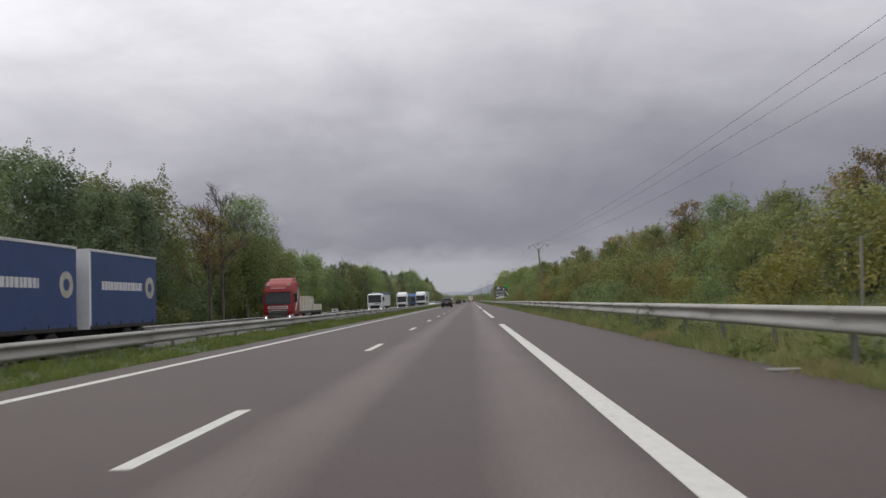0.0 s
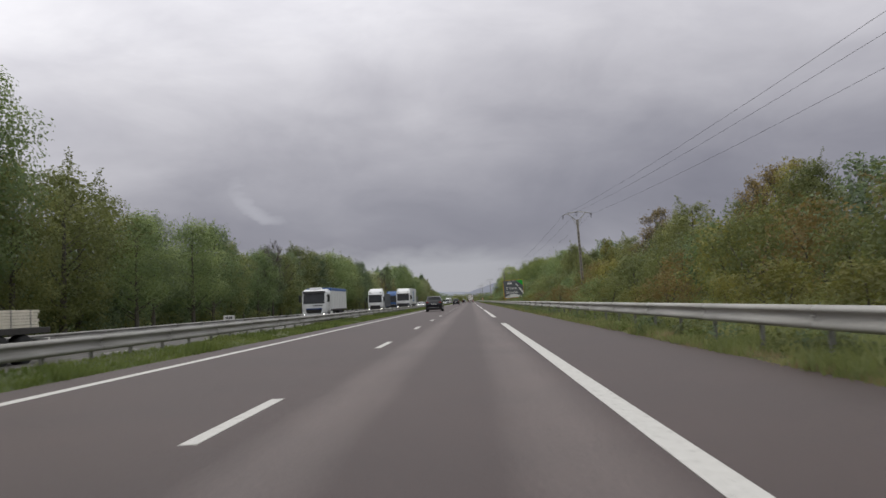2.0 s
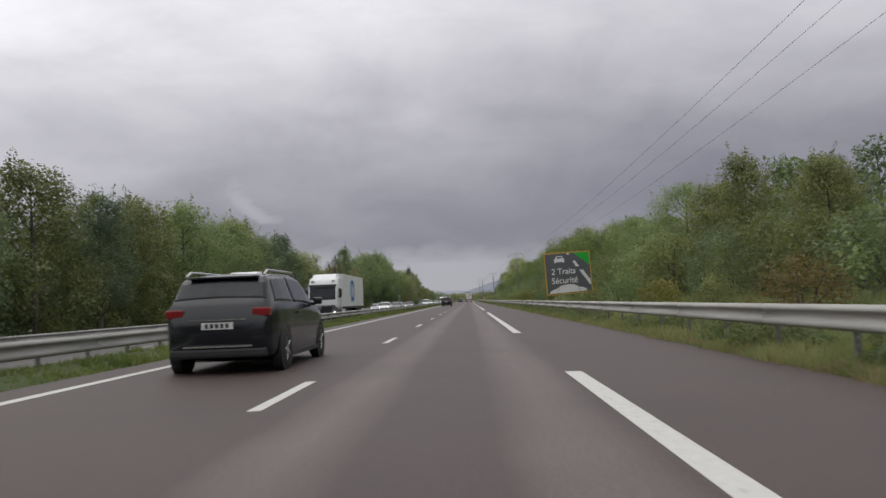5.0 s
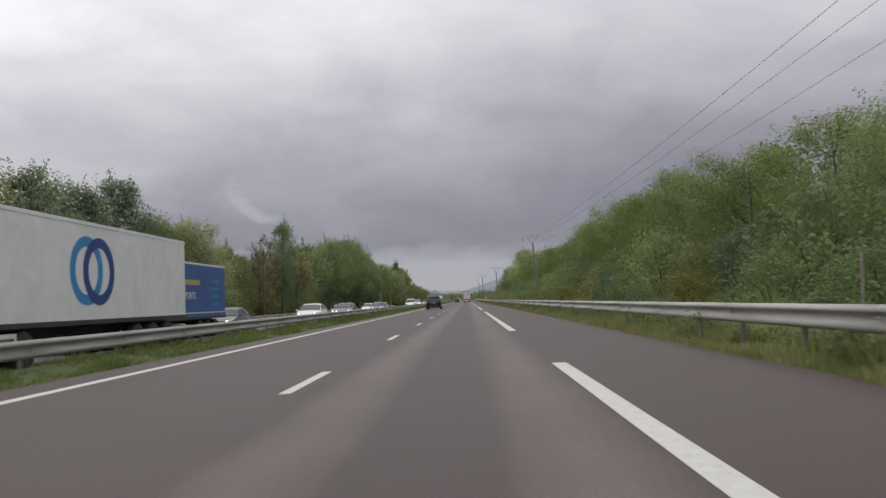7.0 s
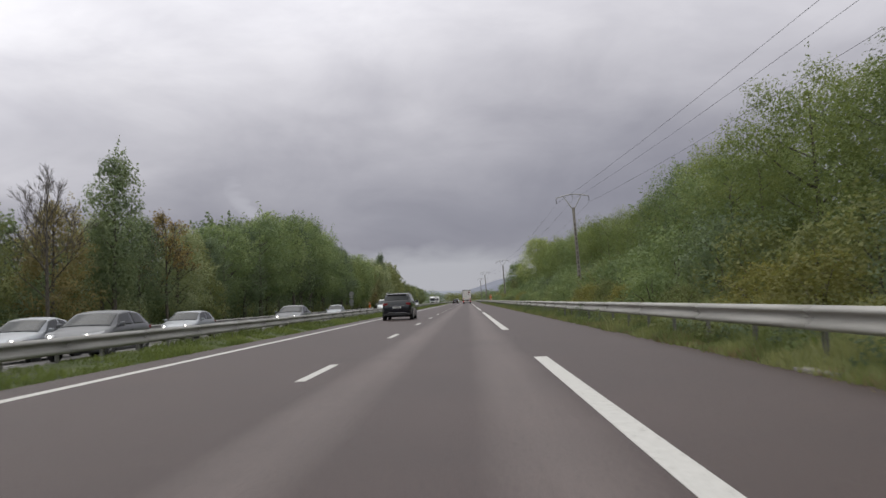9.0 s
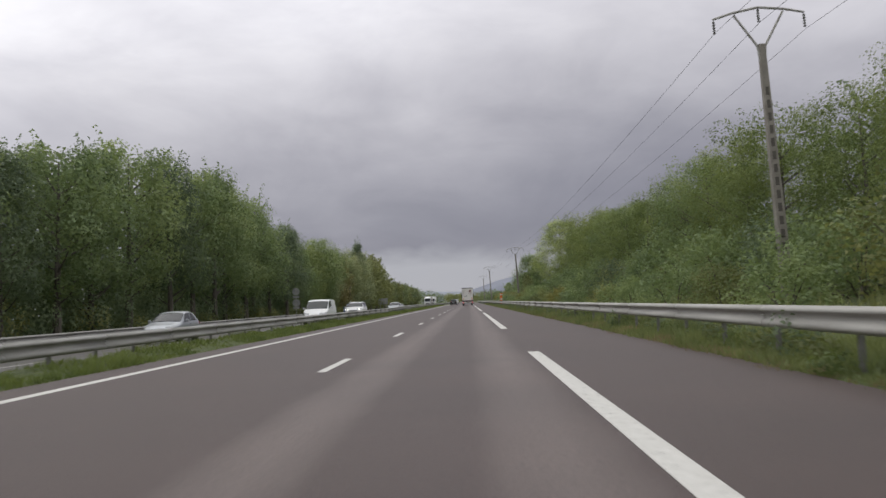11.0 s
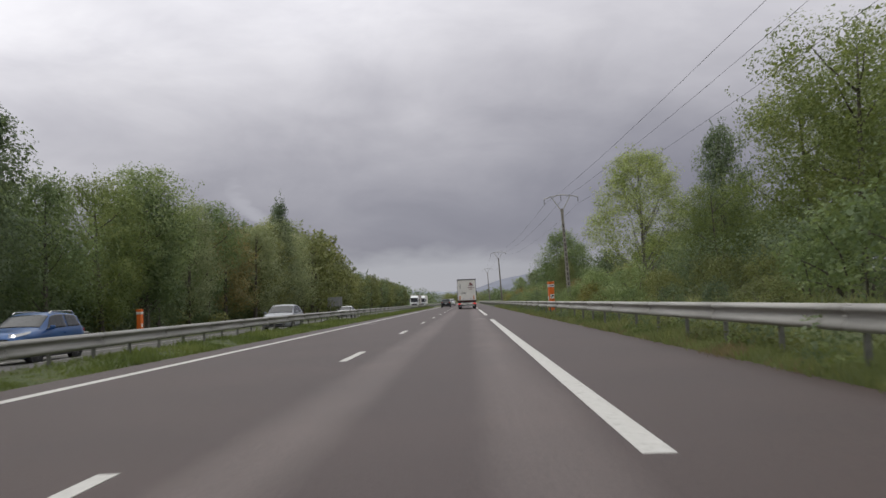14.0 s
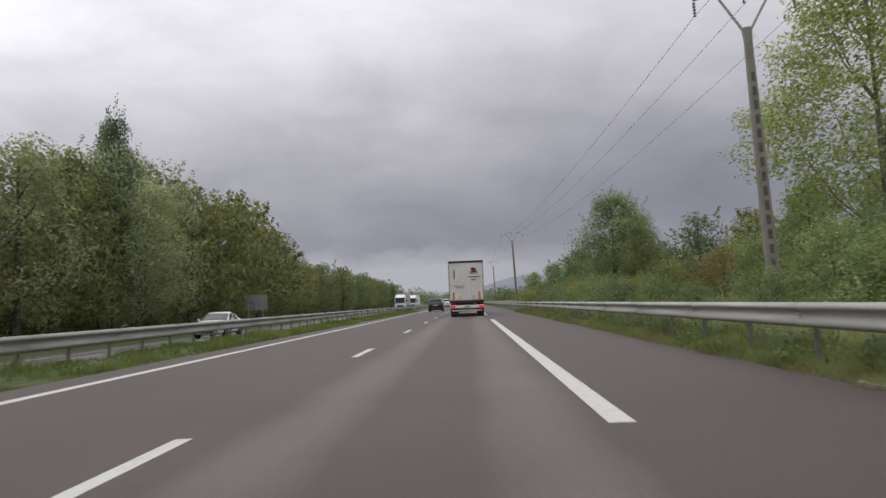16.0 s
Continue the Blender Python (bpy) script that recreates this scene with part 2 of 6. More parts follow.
LEAF_LOCUST = leaf("leaf_locust", [(0.100, 0.138, 0.058), (0.188, 0.238, 0.090), (0.305, 0.345, 0.132)])
GRASS = leaf("grass_blades", [(0.108, 0.150, 0.050), (0.188, 0.232, 0.078), (0.285, 0.305, 0.125)], 0.6)
GRASS_DRY = leaf("grass_dry", [(0.135, 0.172, 0.076), (0.240, 0.275, 0.122), (0.400, 0.395, 0.215)], 0.6)
STRAW = leaf("straw", [(0.20, 0.165, 0.10), (0.33, 0.275, 0.17), (0.46, 0.39, 0.25)], 0.7)


# ---- mesh helpers ----
def mesh_of(name, bm, mat, smooth=False):
    me = bpy.data.meshes.new(name)
    bmesh.ops.recalc_face_normals(bm, faces=bm.faces)
    bm.to_mesh(me)
    bm.free()
    for mt in (mat if isinstance(mat, (list, tuple)) else (mat,)):
        me.materials.append(mt)
    if smooth:
        me.polygons.foreach_set("use_smooth", [True] * len(me.polygons))
    return me


def part(name, bm, mat, parent, label="", smooth=False):
    ob = new(name, mesh_of(name, bm, mat, smooth))
    ob.parent = parent
    if label:
        tagged(ob, label)
    return ob


def box(bm, x0, x1, y0, y1, z0, z1, bevel=0.0, segments=2):
    r = bmesh.ops.create_cube(bm, size=1.0)
    for v in r["verts"]:
        v.co = Vector((x0 + (v.co.x + 0.5) * (x1 - x0), y0 + (v.co.y + 0.5) * (y1 - y0), z0 + (v.co.z + 0.5) * (z1 - z0)))
    if bevel:
        edges = list({e for v in r["verts"] for e in v.link_edges})
        bmesh.ops.bevel(bm, geom=edges, offset=bevel, segments=segments, affect="EDGES", profile=0.6)
    return bm


def boxed(*a, **k):
    return box(bmesh.new(), *a, **k)


def tube(bm, points, radii, sides=6, cap=True):
    """A tapered tube along points."""
    rings = []
    n = len(points)
    for i, (c, r) in enumerate(zip(points, radii)):
        d = (Vector(points[min(i + 1, n - 1)]) - Vector(points[max(i - 1, 0)])).normalized()
        a = d.cross(Vector((0.31, 0.95, 0.1))).normalized()
        b = d.cross(a)
        rings.append([bm.verts.new(Vector(c) + (a * math.cos(u) + b * math.sin(u)) * r) for u in (2 * math.pi * k / sides for k in range(sides))])
    for p, q in zip(rings, rings[1:]):
        for k in range(sides):
            bm.faces.new((p[k], p[(k + 1) % sides], q[(k + 1) % sides], q[k]))
    if cap:
        bm.faces.new(rings[0][::-1])
        bm.faces.new(rings[-1])
    return bm


def prism(bm, outline, axis, a, b):
    """An outline of 2D points, drawn out along an axis from a to b."""
    def at(p, s):
        return {"x": (s, p[0], p[1]), "y": (p[0], s, p[1]), "z": (p[0], p[1], s)}[axis]
    lo = [bm.verts.new(at(p, a)) for p in outline]
    hi = [bm.verts.new(at(p, b)) for p in outline]
    n = len(outline)
    bm.faces.new(lo)
    bm.faces.new(hi[::-1])
    for i in range(n):
        bm.faces.new((lo[i], hi[i], hi[(i + 1) % n], lo[(i + 1) % n]))
    return bm


def empty(name, m, label, category, group="", kind=""):
    ob = new(name)
    ob.matrix_basis = m
    return tagged(ob, label, category, group, kind)


# ---- ground and carriageways ----
PROFILE = [(-3500, -4.0), (-900, -2.0), (-200, 0.5), (-60, 0.6), (-27, -0.2), (-22.5, -0.70), (-20.5, -0.68), (-20.2, -1.0), (-9.2, -0.6),
           (-9.0, -0.08), (-8.8, 0.04), (-8.3, 0.12), (-7.7, 0.07), (-7.1, -0.02), (-6.9, -0.15), (4.2, -0.15), (4.4, -0.02), (5.2, 0.03), (7, 0.1), (10, 0.45), (14, 0.9),
           (20, 1.5), (40, 2.6), (120, 3.0), (900, 1.0), (3500, -2.0)]


def ground_z(x):
    return float(np.interp(x, [q[0] for q in PROFILE], [q[1] for q in PROFILE]))


def build_ground():
    bm = bmesh.new()
    ys = [-600, -100, -20] + [20 * i for i in range(1, 45)] + [1200, 2000, 4600]
    grid = []
    for y in ys:
        row = []
        for x, z in PROFILE:
            wob = 0.10 * noise.noise(Vector((x * 0.21, y * 0.11, 0))) if (x > 6 or x < -22) else 0.0
            row.append(bm.verts.new((x, y, z + wob)))
        grid.append(row)
    for a, b in zip(grid, grid[1:]):
        for i in range(len(PROFILE) - 1):
            bm.faces.new((a[i], a[i + 1], b[i + 1], b[i]))
    tagged(new("ground", mesh_of("ground", bm, SOIL, True)), "rough grassy ground beside the motorway", "ground", kind="structure")


def slab(name, rows, y0, y1, thick, mat, label, step=20):
    """A road slab with the cross-section rows of (x, z)."""
    bm = bmesh.new()
    n = int((y1 - y0) / step)
    prev = None
    outline = rows + [(x, z - thick) for x, z in rows[::-1]]
    for i in range(n + 1):
        ring = [bm.verts.new((x, y0 + i * step, z)) for x, z in outline]
        if prev:
            for k in range(len(ring)):
                j = (k + 1) % len(ring)
                bm.faces.new((prev[k], prev[j], ring[j], ring[k]))
        prev = ring
    tagged(new(name, mesh_of(name, bm, mat)), label, "road", kind="structure")


def opp_z(x):
    return -0.12 + (x + 9.1) * 0.05


build_ground()
slab("road", [(-6.98, -0.01), (-6.0, 0), (1.3, 0), (4.3, -0.02)], -60, 1200, 0.12, ASPHALT, "worn grey asphalt motorway carriageway with two lanes")
slab("road_opposite", [(-20.3, opp_z(-20.3)), (-9.1, opp_z(-9.1))], -60, 1200, 0.3, ASPHALT_OPPOSITE, "grey asphalt carriageway for oncoming traffic")


def stripe(y0, y1, x0, x1, zf, parent, name):
    bm = bmesh.new()
    n = max(1, int((y1 - y0) / 3))
    top = []
    for i in range(n + 1):
        y = y0 + (y1 - y0) * i / n
        e = 0.006 * noise.noise(Vector((y * 1.7, x0, 3)))
        top.append((bm.verts.new((x0 + e, y, zf(x0) + 0.005)), bm.verts.new((x1 + e, y, zf(x1) + 0.005))))
    for a, b in zip(top, top[1:]):
        bm.faces.new((a[0], a[1], b[1], b[0]))
    r = bmesh.ops.extrude_face_region(bm, geom=bm.faces[:])
    for v in r["geom"]:
        if isinstance(v, bmesh.types.BMVert):
            v.co.z -= 0.008
    return part(name, bm, PAINT, parent)


def flat_z(x):
    return 0.0 if x < 1.4 else -0.002


DASH0 = 5.32
marks = tagged(new("road_markings"), "white painted lane and edge lines on the carriageway", "road marking", kind="structure")
for k in range(-4, 70):
    stripe(DASH0 + 13 * k, DASH0 + 13 * k + 3, -2.45, -2.30, flat_z, marks, "lane_dash")
EDGE0 = 47.4
for k in range(-2, 18):
    stripe(EDGE0 + 52 * k, EDGE0 + 52 * k + 39, 1.204, 1.44, flat_z, marks, "shoulder_line")
stripe(-60, 1200, -6.08, -5.87, flat_z, marks, "edge_line")
far_marks = tagged(new("road_markings_opposite"), "white painted lines on the oncoming carriageway", "road marking", kind="structure")
stripe(-60, 1200, -10.45, -10.25, opp_z, far_marks, "edge_line")
for k in range(-4, 60):
    stripe(2 + 13 * k, 5 + 13 * k, -13.75, -13.6, opp_z, far_marks, "lane_dash")
for k in range(-2, 16):
    stripe(10 + 52 * k, 49 + 52 * k, -17.2, -16.98, opp_z, far_marks, "shoulder_line")


# ---- crash barriers ----
def w_beam():
    """Half outline of a two-wave steel beam, as offset and height from its top."""
    us = [0.0, 0.05, 0.12, 0.22, 0.27, 0.36, 0.46, 0.52, 0.62, 0.74, 0.84, 0.92, 1.0]
    xs = [-0.04, -0.01, 0.03, 0.04, 0.03, -0.03, -0.04, -0.034, 0.0, 0.034, 0.04, 0.03, -0.02]
    out = []
    for i in range(25):
        u = i / 24
        x = sum(float(np.interp(u + d, us, xs)) for d in (-0.02, 0.0, 0.02)) / 3
        out.append((x, -0.34 * u))
    return out


def barrier(name, x, top, y0, y1, gap, side, label, start=0.0, drift=None, steel=None):
    """A steel barrier along y; side +1 turns its face to +x. Beams of 4 m overlap; posts stand behind."""
    rail = empty(name, pose(x, 0, 0), label, "crash barrier", kind="structure")
    shape = w_beam()
    lengths = 4.0 * gap / 2.0
    bm = bmesh.new()
    a, b = [], []
    for lst, y in ((a, 0.0), (b, lengths + 0.16)):
        for off, z in shape:
            lst.append(bm.verts.new((side * (0.05 + off) + (0.002 * side if y else 0.0), y, z)))
    for i in range(len(shape) - 1):
        bm.faces.new((a[i], a[i + 1], b[i + 1], b[i]))
    ext = bmesh.ops.extrude_face_region(bm, geom=bm.faces[:])
    for v in ext["geom"]:
        if isinstance(v, bmesh.types.BMVert):
            v.co.x -= side * 0.004
    for i in (0, 1):
        box(bm, side * 0.085 - 0.012, side * 0.085 + 0.012, 0.05 + 0.06 * i, 0.075 + 0.06 * i, -0.17, -0.145)
    beam_mesh = mesh_of("beam", bm, steel or ZINC, True)
    pb = bmesh.new()
    for dx in (-0.032, 0.027):
        box(pb, dx, dx + 0.005, -0.035, 0.035, 0, 1)
    box(pb, -0.032, 0.032, -0.038, -0.033, 0, 1)
    post_mesh = mesh_of("post", pb, POST_STEEL)
    sb = bmesh.new()
    prism(sb, [(-0.12, -0.08), (0.12, -0.08), (0.12, 0.08), (-0.12, 0.08)], "z", -0.2, -0.1)
    arm_mesh = mesh_of("spacer", sb, POST_STEEL)
    g = ground_z(x) if x > -19 else -0.66
    n = int((y1 - y0) / gap)

    def moved(y):
        if not drift:
            return 0.0, 0.0
        u = min(1.0, max(0.0, (y - drift[0]) / (drift[1] - drift[0])))
        u = u * u * (3 - 2 * u)
        return drift[2] * u, drift[3] * u
    for i in range(n):
        y = y0 + start + i * gap
        dx, dz = moved(y)
        p = new("post", post_mesh)
        p.parent, p.location, p.scale = rail, (-side * 0.11 + dx, y, g - 0.3), (1, 1, top + dz - g + 0.22)
        s = new("spacer", arm_mesh)
        s.parent, s.location, s.scale = rail, (-side * 0.06 + dx, y, top + dz), (0.55, 0.45, 1)
    for i in range(int((y1 - y0) / lengths)):
        o = new("beam", beam_mesh)
        wob = 0.005 * noise.noise(Vector((i * 0.37, x, 0)))
        ya = y0 + start + i * lengths
        (dx, dz), (ex, ez) = moved(ya), moved(ya + lengths)
        o.parent, o.location = rail, (dx, ya, top + dz + wob)
        o.rotation_euler = (math.atan2(ez - dz, lengths), 0, math.atan2(dx - ex, lengths))
    return rail


barrier("crash_barrier", 4.70, 0.815, -16, 700, 2.6, -1, "weathered galvanised steel crash barrier on the grass verge", 0.0, (300, 400, -0.04, 0.06))
barrier("crash_barrier", -8.2, 0.64, -16, 760, 2.0, 1, "weathered galvanised steel crash barrier along the median", drift=(352, 400, -0.5, 0.11), steel=ZINC_SHADED)
barrier("crash_barrier", -19.75, 0.30, -16, 396, 2.6, 1, "weathered galvanised steel crash barrier beyond the oncoming lanes", steel=ZINC_SHADED)


# ---- grass of the verges ----
def grass(name, x0, x1, y0, y1, count, tall, mat, label, seed, edge=None):
    """Blades in tufts; each tuft has three bent blades."""
    r = np.random.default_rng(seed)
    x = r.uniform(x0, x1, count)
    y = r.uniform(y0, y1, count)
    if edge is not None:
        x = np.where(r.random(count) < 0.3, edge + np.abs(r.normal(0, 0.25, count)) * np.sign((x0 + x1) / 2 - edge), x)
    lump = np.array([noise.noise(Vector((a * 0.9, b * 0.45, seed))) for a, b in zip(x, y)])
    h = tall * (0.55 + 0.5 * r.random(count)) * np.clip(1 + 1.6 * lump, 0.2, 2.3)
    z = np.interp(x, [q[0] for q in PROFILE], [q[1] for q in PROFILE]) - 0.02
    verts, faces = [], []
    base = np.stack([x, y, z], 1)
    for k in range(3):
        a = r.uniform(0, 2 * np.pi, count)
        w = (0.010 + 0.014 * r.random(count)) * (1 + tall)
        lean = h * r.uniform(0.1, 0.8, count)
        b = r.uniform(0, 2 * np.pi, count)
        off = base + np.stack([r.normal(0, 0.05, count), r.normal(0, 0.05, count), np.zeros(count)], 1)
        s = np.stack([np.cos(a) * w, np.sin(a) * w, np.zeros(count)], 1)
        tip = off + np.stack([np.cos(b) * lean, np.sin(b) * lean, h], 1)
        verts.append(np.stack([off - s, off + s, tip], 1).reshape(-1, 3))
    v = np.concatenate(verts)
    f = np.arange(len(v)).reshape(-1, 3)
    me = bpy.data.meshes.new(name)
    me.from_pydata(v.tolist(), [], f.tolist())
    me.materials.append(mat)
    tagged(new(name, me), label, "grass", kind="stuff")


for ya, yb, sd in ((2, 240, 3), (240, 480, 4)):
    grass("verge_grass", 4.25, 6.6, ya, yb, 36000, 0.22, GRASS_DRY, "tall green and straw-coloured grass under the barrier", sd, 4.26)
    grass("verge_grass", 4.7, 5.9, ya, yb, 14000, 0.30, GRASS_DRY, "rank green grass standing round the barrier's posts", sd + 10)
    grass("verge_litter", 4.12, 4.75, ya, yb, 12000, 0.15, STRAW, "dry straw and mown stalks along the asphalt's edge", sd + 20, 4.16)
    grass("verge_grass", 6.5, 11.5, ya, yb, 8000, 0.45, GRASS_DRY, "tall uncut grass on the bank behind the barrier", sd + 5)
grass("median_grass", -9.0, -7.0, 2, 260, 26000, 0.17, GRASS, "short bright green grass of the median", 5, -7.02)
grass("median_grass", -9.0, -7.0, 260, 520, 26000, 0.17, GRASS, "short bright green grass of the median", 6, -7.02)


# ---- trees and shrubs ----
def leaves(r, centres, outward, length, width, flat=0.35):
    """Pointed leaf sprays at the centres, facing roughly outward and up; gives corners and the spray's soft normals."""
    n = len(centres)
    soft = outward + r.normal(0, 0.14, (n, 3)) + np.array([0, 0, flat])
    soft /= np.linalg.norm(soft, axis=1, keepdims=True)
    nor = soft + r.normal(0, 0.45, (n, 3))
    nor /= np.linalg.norm(nor, axis=1, keepdims=True)
    u = np.cross(nor, r.normal(0, 1, (n, 3)))
    u /= np.linalg.norm(u, axis=1, keepdims=True)
    w = np.cross(nor, u)
    ln = (length * r.uniform(0.6, 1.3, n))[:, None]
    wd = (width * r.uniform(0.6, 1.3, n))[:, None]
    v = np.stack([centres - u * ln, centres + u * ln * 0.6 + w * wd, centres + u * ln * 0.6 - w * wd], 1)
    face = np.cross(v[:, 1] - v[:, 0], v[:, 2] - v[:, 0])
    turn = (face * soft).sum(1) < 0
    v[turn] = v[turn][:, ::-1]
    return np.stack([v, np.repeat(soft[:, None], 3, 1)], 2).reshape(-1, 2, 3)


def leaf_mesh(name, v, mat):
    me = bpy.data.meshes.new(name)
    me.from_pydata(v[:, 0].tolist(), [], np.arange(len(v)).reshape(-1, 3).tolist())
    me.materials.append(mat)
    me.shade_smooth()
    me.normals_split_custom_set_from_vertices(v[:, 1].tolist())
    return me


SHAPES = {
    "round": lambda h: math.sqrt(max(0.0, 1 - ((h - 0.5) / 0.52) ** 2)),
    "egg": lambda h: math.sqrt(max(0.0, 1 - ((h - 0.38) / 0.64) ** 2)) * (1 - 0.25 * h),
    "column": lambda h: 0.62 * math.sqrt(max(0.0, 1 - ((h - 0.42) / 0.6) ** 2)),
    "spread": lambda h: math.sqrt(max(0.0, 1 - ((h - 0.62) / 0.6) ** 2)),
    "dome": lambda h: math.sqrt(max(0.0, 1 - (h / 1.02) ** 2)) * (0.85 + 0.15 * min(1.0, h * 6)),
}


def make_tree(name, seed, height, width, low, shape, mat, wood, clumps, per, size, label, sprigs=8, gap=0.0, slim=0.72, limbs=12, steep=0.5, stout=1.0, tight=1.0):
    """A tree of the given height: tapered trunk and limbs, and a crown of leaf clumps round the limbs' ends."""
    r = np.random.default_rng(seed)
    rnd = random.Random(seed)
    thing = empty(name, pose(0, 0, 0), label, "tree")
    bm = bmesh.new()
    lean = Vector((rnd.uniform(-0.5, 0.5), rnd.uniform(-0.5, 0.5), 0))
    stem = [Vector((0, 0, -0.4)), Vector((0, 0, height * 0.2)) + lean * 0.2, Vector((0, 0, height * 0.5)) + lean * 0.6, Vector((0, 0, height * 0.93)) + lean]
    r0 = (0.012 * height + 0.05) * stout
    tube(bm, stem, [r0 * 1.3, r0, r0 * 0.6, 0.025], 7)
    z0 = height * low
    prof = SHAPES[shape]
    centres = []
    for i in range(clumps):
        h = (i + rnd.random()) / clumps
        a = i * 2.39996 + rnd.uniform(-0.6, 0.6)
        rad = width / 2 * prof(h) * rnd.uniform(0.45, 0.98)
        if gap and rnd.random() < gap:
            continue
        c = Vector((math.cos(a) * rad, math.sin(a) * rad, z0 + h * (height - z0) * 0.97)) + lean * (h * 0.9)
        centres.append((c, width * rnd.uniform(0.12, 0.21) * (0.75 + 0.4 * prof(h)) * tight))
    for c, rc in centres[::max(1, len(centres) // limbs)]:
        k = max(0.10, min(0.75, (c.z - steep * c.xy.length) / height - 0.06))
        root = Vector((0, 0, height * k)) + lean * k
        end = root.lerp(c, 0.85)
        mid = root.lerp(end, 0.5) + Vector((end.x, end.y, 0)) * 0.12
        tube(bm, [root, mid, end], [r0 * 0.34, r0 * 0.2, 0.015], 5)
    part("trunk", bm, wood, thing)
    pts, out, big = [], [], []
    for c, rc in centres:
        d = r.normal(0, 1, (per, 3))
        d /= np.linalg.norm(d, axis=1, keepdims=True)
        rr = rc * r.uniform(0.30, 1.10, (per, 1)) ** 0.55
        p = np.array(c) + d * rr * np.array([1, 1, 0.8])
        pts.append(p)
        o = p - np.array([0, 0, z0 + 0.35 * (height - z0)])
        out.append(d * 1.0 + o / np.linalg.norm(o, axis=1, keepdims=True) * 0.45)
    # stray sprigs break the outline
    for i in range(sprigs):
        c, rc = centres[rnd.randrange(len(centres) // 2, len(centres))]
        tip = Vector((c.x, c.y, c.z - height * 0.45)).normalized()
        line = np.linspace(0.6, 1.6, 22)[:, None] * rc
        pts.append(np.array(c) + line * np.array(tip) + r.normal(0, 0.11, (22, 3)))
        out.append(r.normal(0, 1, (22, 3)))
    v = leaves(r, np.concatenate(pts), np.concatenate(out), size, size * slim)
    inner = np.array([np.array(c) * np.array([0.6, 0.6, 0.97]) for c, rc in centres for _ in range(8)]) + r.normal(0, width * 0.07, (len(centres) * 8, 3))
    v = np.concatenate([v, leaves(r, inner, r.normal(0, 1, inner.shape), size * 1.5, size * 1.2)])
    crown = new("crown", leaf_mesh("crown", v, mat))
    crown.parent = thing
    return thing


def make_bare(name, seed, height, width, label, mat, few=0):
    """A tree that has lost most of its leaves: forking limbs and thin twigs."""
    rnd = random.Random(seed)
    r = np.random.default_rng(seed)
    thing = empty(name, pose(0, 0, 0), label, "tree")
    bm, tw, tips = bmesh.new(), bmesh.new(), []
    r0 = 0.009 * height + 0.025
    tube(bm, [(0, 0, -0.4), (0.05, 0, height * 0.3), (0, 0.1, height * 0.6), (0, 0, height * 0.97)], [r0 * 1.2, r0, r0 * 0.55, 0.012], 7)

    def fork(p, d, ln, rad, depth):
        q = p + d * ln
        m = p.lerp(q, 0.5) + Vector((rnd.uniform(-1, 1), rnd.uniform(-1, 1), 0.6)) * ln * 0.06
        tube(bm if depth < 2 else tw, [p, m, q], [rad, rad * 0.75, rad * 0.5], (3 if depth > 1 else 4) if depth > 0 else 5, cap=False)
        tips.append(q)
        if depth == 3:
            return
        for _ in range(5):
            nd = (d + Vector((rnd.uniform(-0.7, 0.7), rnd.uniform(-0.7, 0.7), rnd.uniform(-0.1, 0.65)))).normalized()
            fork(p.lerp(q, rnd.uniform(0.45, 1.0)), nd, ln * rnd.uniform(0.5, 0.72), max(0.008, rad * 0.5), depth + 1)

    for i in range(12):
        h = 0.26 + 0.64 * i / 12
        a = i * 2.4 + rnd.random()
        up = 0.7 + 0.8 * h
        d = Vector((math.cos(a), math.sin(a), up)).normalized()
        fork(Vector((0, 0, height * h)), d, width * 0.42 * (1.15 - h * 0.75), r0 * 0.33, 0)
    part("trunk", bm, BARK, thing)
    tagged(part("branchwork", tw, BARK, thing), kind="stuff")
    if few:
        pick = np.array([tips[rnd.randrange(len(tips))] for _ in range(few)]) + r.normal(0, 0.22, (few, 3))
        ob = new("crown", leaf_mesh("crown", leaves(r, pick, r.normal(0, 1, pick.shape), 0.105, 0.07), mat))
        ob.parent = thing
    return thing


